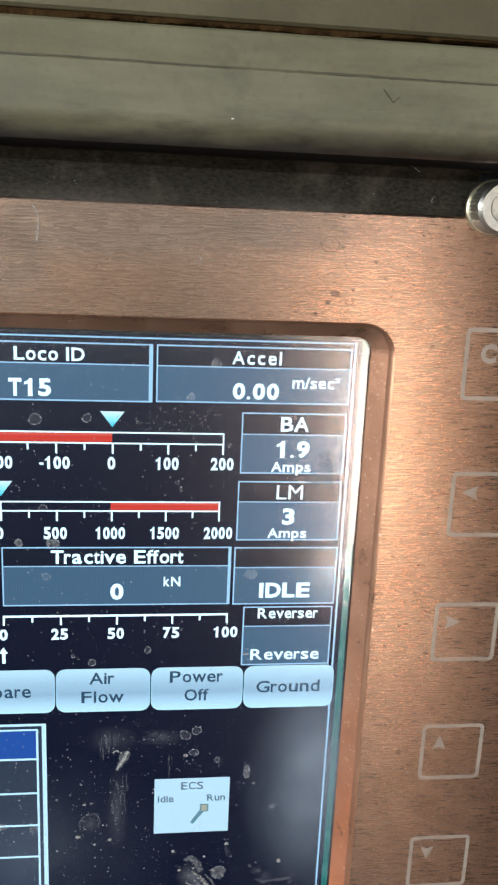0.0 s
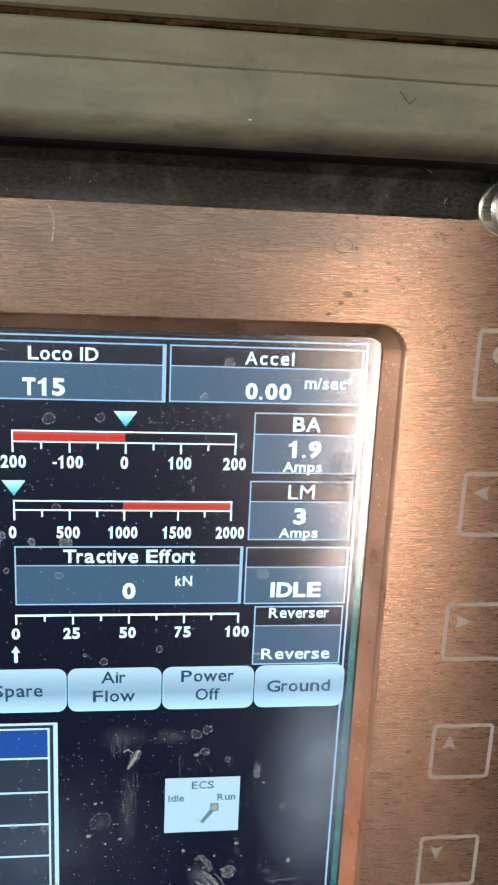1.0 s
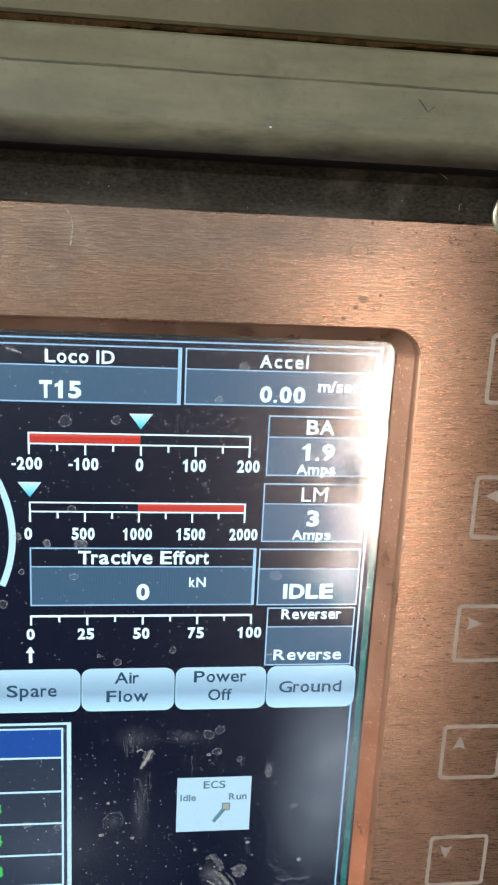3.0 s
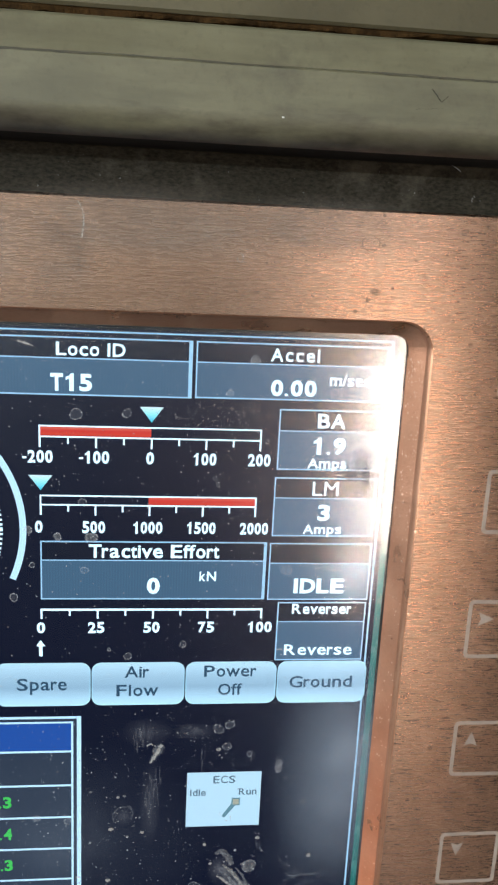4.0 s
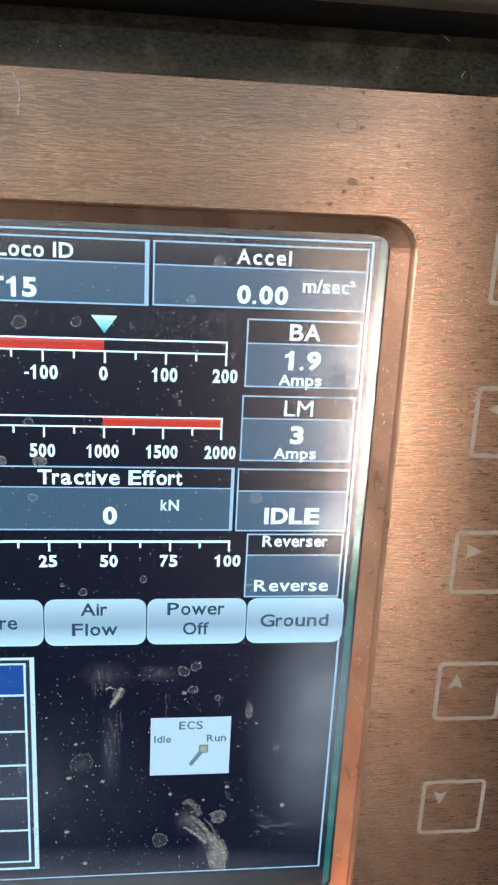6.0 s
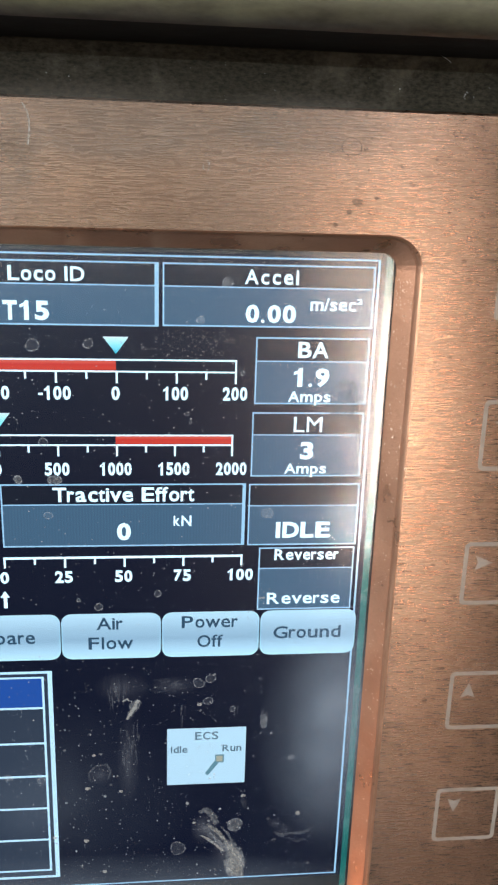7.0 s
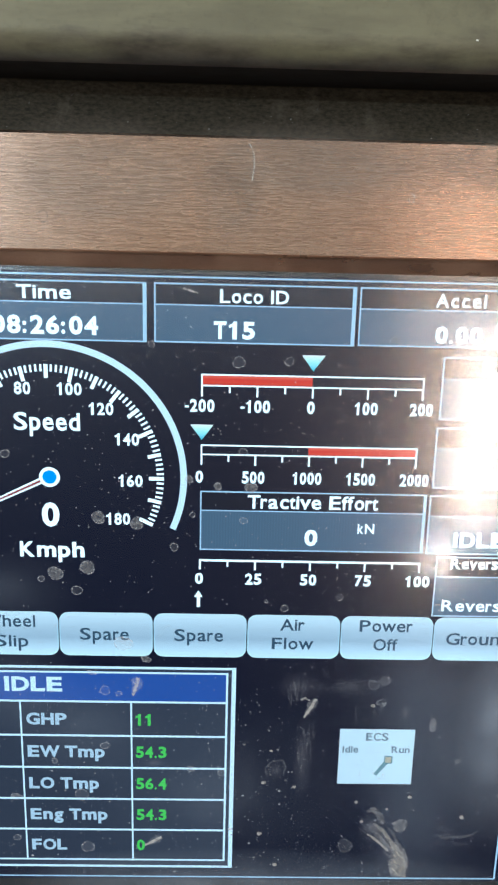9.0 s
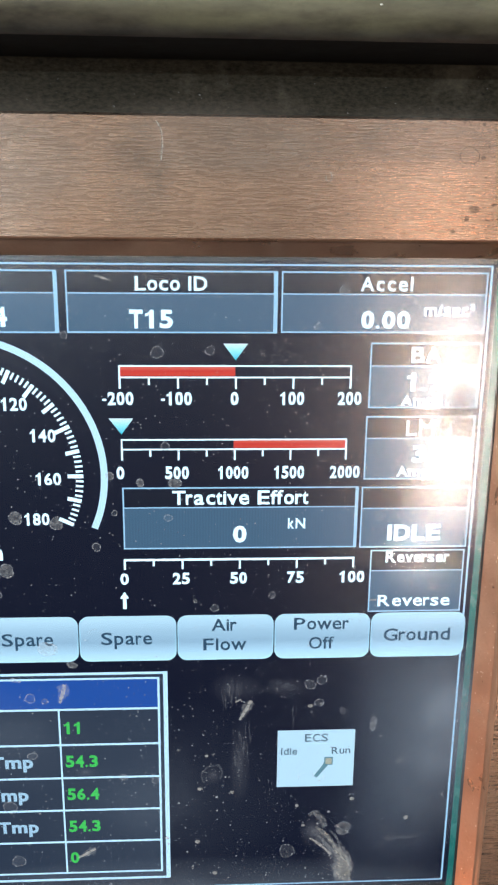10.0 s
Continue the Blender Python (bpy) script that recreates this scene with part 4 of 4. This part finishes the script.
# thin dried runs under the splashes, and a field of short ticks
for u0, v0, u1, v1, count in ((470, 330, 484, 362, 26), (462, 296, 474, 316, 12), (513, 316, 517, 330, 6), (570, 322, 577, 336, 9), (558, 392, 563, 402, 6), (552, 318, 556, 328, 4)):
    bm = bmesh.new()
    for _ in range(count):
        u, v, ln, w = rng.uniform(u0, u1), rng.uniform(v0, v1), rng.uniform(2, 9), rng.uniform(0.15, 0.4)
        bm.faces.new([bm.verts.new((X_REF + (u + p) * DOT, GLASS_Y, Z_REF - (v + q) * DOT)) for p, q in ((-w, ln), (w, ln), (w, 0), (-w, 0))])
    tagged(part("dried_run", bm, M_FINE, glass, "thin dried runs on the glass"), kind="stuff")
bm = bmesh.new()
for _ in range(90):
    u, v, ln, w = rng.gauss(503, 7), rng.gauss(302, 3.5), rng.uniform(0.3, 1.2), rng.uniform(0.12, 0.25)
    bm.faces.new([bm.verts.new((X_REF + (u + p) * DOT, GLASS_Y, Z_REF - (v + q - 0.3 * p) * DOT)) for p, q in ((-ln, w), (ln, w), (ln, -w), (-ln, -w))])
tagged(part("dried_run", bm, M_FINE, glass, "field of short dried ticks"), kind="stuff")
# thin runs and wiped smears
for u, v, a, b, tilt in ((475, 362, 10, 44, 0.02), (472, 302, 24, 15, 0.4), (510, 301, 20, 9, 0.1), (361, 369, 14, 5, 0.1), (594, 430, 9, 7, 0.5), (586, 424, 5, 8, 0.9), (455, 374, 9, 12, 0.6), (533, 428, 13, 18, -0.5)):
    part("run_mark", blot(u, v, a, b, tilt, False, rng), M_WIPE, glass, "faint wiped smear on the glass")
# bluish reflection haze painted as pale see-through patches over the glass
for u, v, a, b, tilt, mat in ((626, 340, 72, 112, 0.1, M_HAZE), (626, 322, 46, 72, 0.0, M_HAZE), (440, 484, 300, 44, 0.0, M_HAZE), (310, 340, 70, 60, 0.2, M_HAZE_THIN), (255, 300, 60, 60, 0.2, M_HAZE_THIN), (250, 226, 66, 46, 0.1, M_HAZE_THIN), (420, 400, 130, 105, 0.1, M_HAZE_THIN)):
    part("haze_patch", blot(u, v, a, b, tilt, False, rng), mat, glass, "pale patch standing for reflected haze on the glass")


def specks(count, u0, u1, v0, v1, r0, r1, bm, rng):
    for _ in range(count):
        u, v = rng.uniform(u0, u1), rng.uniform(v0, v1)
        r = r0 + (r1 - r0) * rng.random() ** 3
        a0 = rng.uniform(0, 6)
        bm.faces.new([bm.verts.new((X_REF + (u + r * math.cos(a0 - k * 1.047) * (1 + 0.3 * (k % 2))) * DOT, GLASS_Y + 0.00003, Z_REF - (v - r * math.sin(a0 - k * 1.047)) * DOT)) for k in range(6)])


bm = bmesh.new()
specks(6200, 2, 638, 4, 476, 0.13, 0.5, bm, rng)
for _ in range(60):
    cu, cv = rng.uniform(10, 630), rng.uniform(8, 470)
    specks(rng.randint(6, 22), cu - 9, cu + 9, cv - 14, cv + 14, 0.12, 0.5, bm, rng)
specks(500, 400, 638, 285, 476, 0.15, 0.6, bm, rng)
specks(260, 380, 640, 2, 8, 0.14, 0.4, bm, rng)
specks(260, 470, 545, 46, 66, 0.12, 0.36, bm, rng)
specks(110, 240, 636, 285, 474, 0.4, 1.0, bm, rng)
tagged(part("dust", bm, M_DUST, glass, "fine pale dust on the glass"), kind="stuff")

# fine wiping scratches
for count, u0, u1, v0, v1, slope in ((80, 420, 640, 3, 22, 0.7), (50, 500, 600, 44, 66, 0.7), (45, 525, 562, 66, 150, 0.8), (30, 300, 420, 3, 22, 0.6), (40, 596, 636, 100, 190, 1.0)):
    bm = bmesh.new()
    for _ in range(count):
        u, v, ln, w = rng.uniform(u0, u1), rng.uniform(v0, v1), rng.uniform(3, 11), rng.uniform(0.12, 0.22)
        a = -slope + rng.gauss(0, 0.12)
        c, sn = math.cos(a), math.sin(a)
        bm.faces.new([bm.verts.new((X_REF + (u + p * c - q * sn) * DOT, GLASS_Y + 0.00002, Z_REF - (v + p * sn + q * c) * DOT)) for p, q in ((-ln, 0), (0, w), (ln, 0), (0, -w))])
    tagged(part("wiping_scratch", bm, M_FINE, glass, "fine slanting wiping scratches"), kind="stuff")

# greasy finger mark: a smudge under rows of short dull ridges
bm = bmesh.new()
for u, v, a, b, tilt in ((619, 90, 12, 20, 0.1), (624, 98, 8, 15, -0.2), (613, 98, 9, 11, 0.3)):
    part("finger_smudge", blot(u, v, a, b, tilt, False, rng), M_BREATH, glass, "dull grey smudge of a finger")
for row in range(15):
    for k in range(16):
        if rng.random() < 0.3:
            continue
        u = 608 + k * 2.0 + rng.uniform(-0.6, 0.6)
        v = 78 + row * 2.4 + 4.0 * math.sin((k - 4) / 6.0) + rng.uniform(-0.5, 0.5)
        if ((u - 623) / 16) ** 2 + ((v - 96) / 21) ** 2 > 1:
            continue
        w, h, sl = rng.uniform(0.7, 1.3), rng.uniform(0.25, 0.45), rng.uniform(0.2, 0.6)
        bm.faces.new([bm.verts.new((X_REF + (u + a) * DOT, GLASS_Y + 0.00001, Z_REF - (v + b - sl * a) * DOT)) for a, b in ((-w, h), (w, h), (w, -h), (-w, -h))])
tagged(part("finger_mark", bm, M_GREASE, glass, "dull greasy finger mark on the glass"), kind="stuff")

# ---------------------------------------------------------------- marks on bezel, plate and hood


def spot(name, x, z, rx, rz, y, mat, parent, ring=False, label=""):
    bm = blot(0, 0, rx / (DOT / MM), rz / (DOT / MM), rng.uniform(-0.3, 0.3), ring, rng)
    bmesh.ops.translate(bm, verts=bm.verts, vec=(x * MM - X_REF, y - GLASS_Y, z_mm(z) - Z_REF))
    return part(name, bm, mat, parent, label)


BEZEL_SPOTS = [(20.4, 1171.0, 0.5), (20.1, 1177.2, 0.4), (27.7, 1168.2, 0.45), (34.5, 1169.6, 0.3), (38, 1159.8, 0.3), (17.9, 1159.4, 0.55), (11, 1157.1, 0.25), (15.3, 1156.9, 0.5),
               (43, 1175.9, 0.4), (23.1, 1162.1, 0.4), (41.9, 1150.4, 0.55), (41.1, 1130.9, 0.4), (43.5, 1146.6, 0.28), (43.6, 1085.2, 0.36), (42, 1083.7, 0.45), (47.6, 1075.8, 0.6),
               (43.2, 1048.7, 0.7), (38.8, 1033.9, 0.5), (-4.5, 1166.3, 0.25), (-1.8, 1166.4, 0.22)]
BEZEL_SPOTS += [(rng.uniform(12, 42), 1178 - 22 * rng.random() ** 1.4, rng.uniform(0.1, 0.24)) for _ in range(34)]
for x, z, r in BEZEL_SPOTS:
    spot("dark_spot", x, z, r, r * 0.85, FRONT - 0.04 * MM, M_PIT, bezel)
spot("dark_spot", 19.4, 1161.2, 1.1, 0.75, FRONT - 0.04 * MM, M_PIT, bezel)
spot("ring_mark", 17.6, 1171.4, 1.9, 1.8, FRONT - 0.04 * MM, M_PIT, bezel, True)
spot("ring_mark", 22.6, 1159.6, 0.9, 0.8, FRONT - 0.04 * MM, M_PIT, bezel, True)
spot("ring_mark", 38.0, 1174.6, 0.8, 0.7, FRONT - 0.04 * MM, M_PIT, bezel, True)
spot("ring_mark", -85.7, 1161.8, 1.1, 1.2, FRONT - 0.04 * MM, M_PIT, bezel, True)
for x, z, rx, rz in ((-30, 1173, 40, 11), (-72, 1170, 34, 13), (8, 1174, 30, 8), (-47, 1166, 9, 12)):
    spot("dust_haze", x, z, rx, rz, FRONT - 0.02 * MM, M_DULL, bezel, label="dull brown grey film on the metal")


def strand(points, r, y, mat, name, parent, label=""):
    """A thin round strand through points (x, z) in millimetres."""
    bm = bmesh.new()
    vs = [[bm.verts.new((x * MM + dx * r, y + dy * r, z_mm(z))) for dx, dy in ((-1, 0), (0, -1), (1, 0), (0, 1))] for x, z in points]
    for a, b in zip(vs, vs[1:]):
        for k in range(4):
            bm.faces.new((a[k], a[(k + 1) % 4], b[(k + 1) % 4], b[k]))
    bmesh.ops.recalc_face_normals(bm, faces=bm.faces)
    return part(name, bm, mat, parent, label)


strand([(-42.5 - 1.3 * (1 - k / 12) ** 5 - 0.5 * (k / 12) ** 4, 1177.0 - 0.6 * k) for k in range(13)], 0.36 * MM, FRONT + 0.18 * MM, M_SCRATCH, "scratch", bezel, "thin pale scratch")
strand([(-10.1 + 0.6 * math.sin(0.55 * k), 1167.1 + 1.0 * math.cos(0.55 * k)) for k in range(10)], 0.12 * MM, FRONT - 0.02 * MM, M_SCRATCH, "pale_drop", bezel, "pale dried drop")
strand([(33.2, 1188.1), (33.8, 1187.85), (34.4, 1187.6), (34.9, 1187.25), (35.4, 1186.9)], 0.07 * MM, -8.9 * MM, M_LINT, "hair", plate, "short white hair")
bm = bmesh.new()
for _ in range(60):
    x, z = rng.uniform(-0.11, 0.049), z_mm(rng.uniform(1178.6, 1187.5))
    r = 0.00004 + 0.00013 * rng.random() ** 4
    bm.faces.new([bm.verts.new((x + r * math.cos(-k * 1.047) * rng.uniform(0.6, 1.3), -6.65 * MM, z + r * math.sin(-k * 1.047))) for k in range(6)])
for _ in range(8):
    x, z, r = 0.0402 + rng.gauss(0, 0.0008), 1.5314 + rng.gauss(0, 0.0005), rng.uniform(0.00005, 0.00016)
    bm.faces.new([bm.verts.new((x + r * math.cos(-k * 1.047) * rng.uniform(0.6, 1.3), -6.65 * MM, z + r * math.sin(-k * 1.047))) for k in range(6)])
tagged(part("lint", bm, M_DUST, plate, "pale lint on the black plate"), kind="stuff")

# scuffs and grime on the painted rail
for x0, z0, x1, z1 in ((16.4, 1195.0, 21.3, 1195.4), (19.0, 1198.4, 20.9, 1196.4), (20.9, 1196.4, 22.0, 1197.4)):
    n = 6
    strand([(x0 + (x1 - x0) * k / n + rng.uniform(-0.1, 0.1), z0 + (z1 - z0) * k / n + rng.uniform(-0.06, 0.06)) for k in range(n + 1)], 0.11 * MM, -37.2 * MM, M_SCUFF, "scuff", hood, "thin dark scuff")

bm = bmesh.new()
bmesh.ops.create_icosphere(bm, subdivisions=2, radius=0.2 * MM, matrix=Matrix.LocRotScale((-6.7 * MM, -37.25 * MM, z_mm(1192.3)), None, (1.3, 0.5, 0.7)))
part("paint_fleck", bm, M_LINT, hood, "pale fleck stuck on the rail")
bm = bmesh.new()
bmesh.ops.create_icosphere(bm, subdivisions=2, radius=0.3 * MM, matrix=Matrix.LocRotScale((X_IN1 + 0.15 * MM, FRONT - 0.05 * MM, 1.4564), None, (1, 0.5, 1.4)))
part("metal_bead", bm, M_GRAIN, bezel, "bright metal bead on the edge of the bezel")

# bright grains on the cast chamfer beside the glass
bm = bmesh.new()
for _ in range(300):
    f = 0.05 + 0.85 * rng.random() ** 1.6
    x = X_IN1 - 0.6 * MM - f * 2.91 * MM
    y = -6.1 * MM + f * 4.5 * MM - 0.05 * MM
    z = z_mm(1146 - 150 * rng.random() ** 1.7)
    r = (0.04 + 0.13 * rng.random() ** 3) * MM
    bmesh.ops.create_icosphere(bm, subdivisions=1, radius=r, matrix=Matrix.LocRotScale((x, y, z), None, (1, 1, rng.uniform(0.8, 2.0))))
tagged(part("casting_grain", bm, M_GRAIN, bezel, "bright grains on the rough cast chamfer"), kind="stuff")

# each film lies a hair's breadth over the one before it
for k, ob in enumerate(sorted((o for o in bpy.data.objects if o.parent == glass), key=lambda o: o.name)):
    ob.location.y -= k * 5e-6
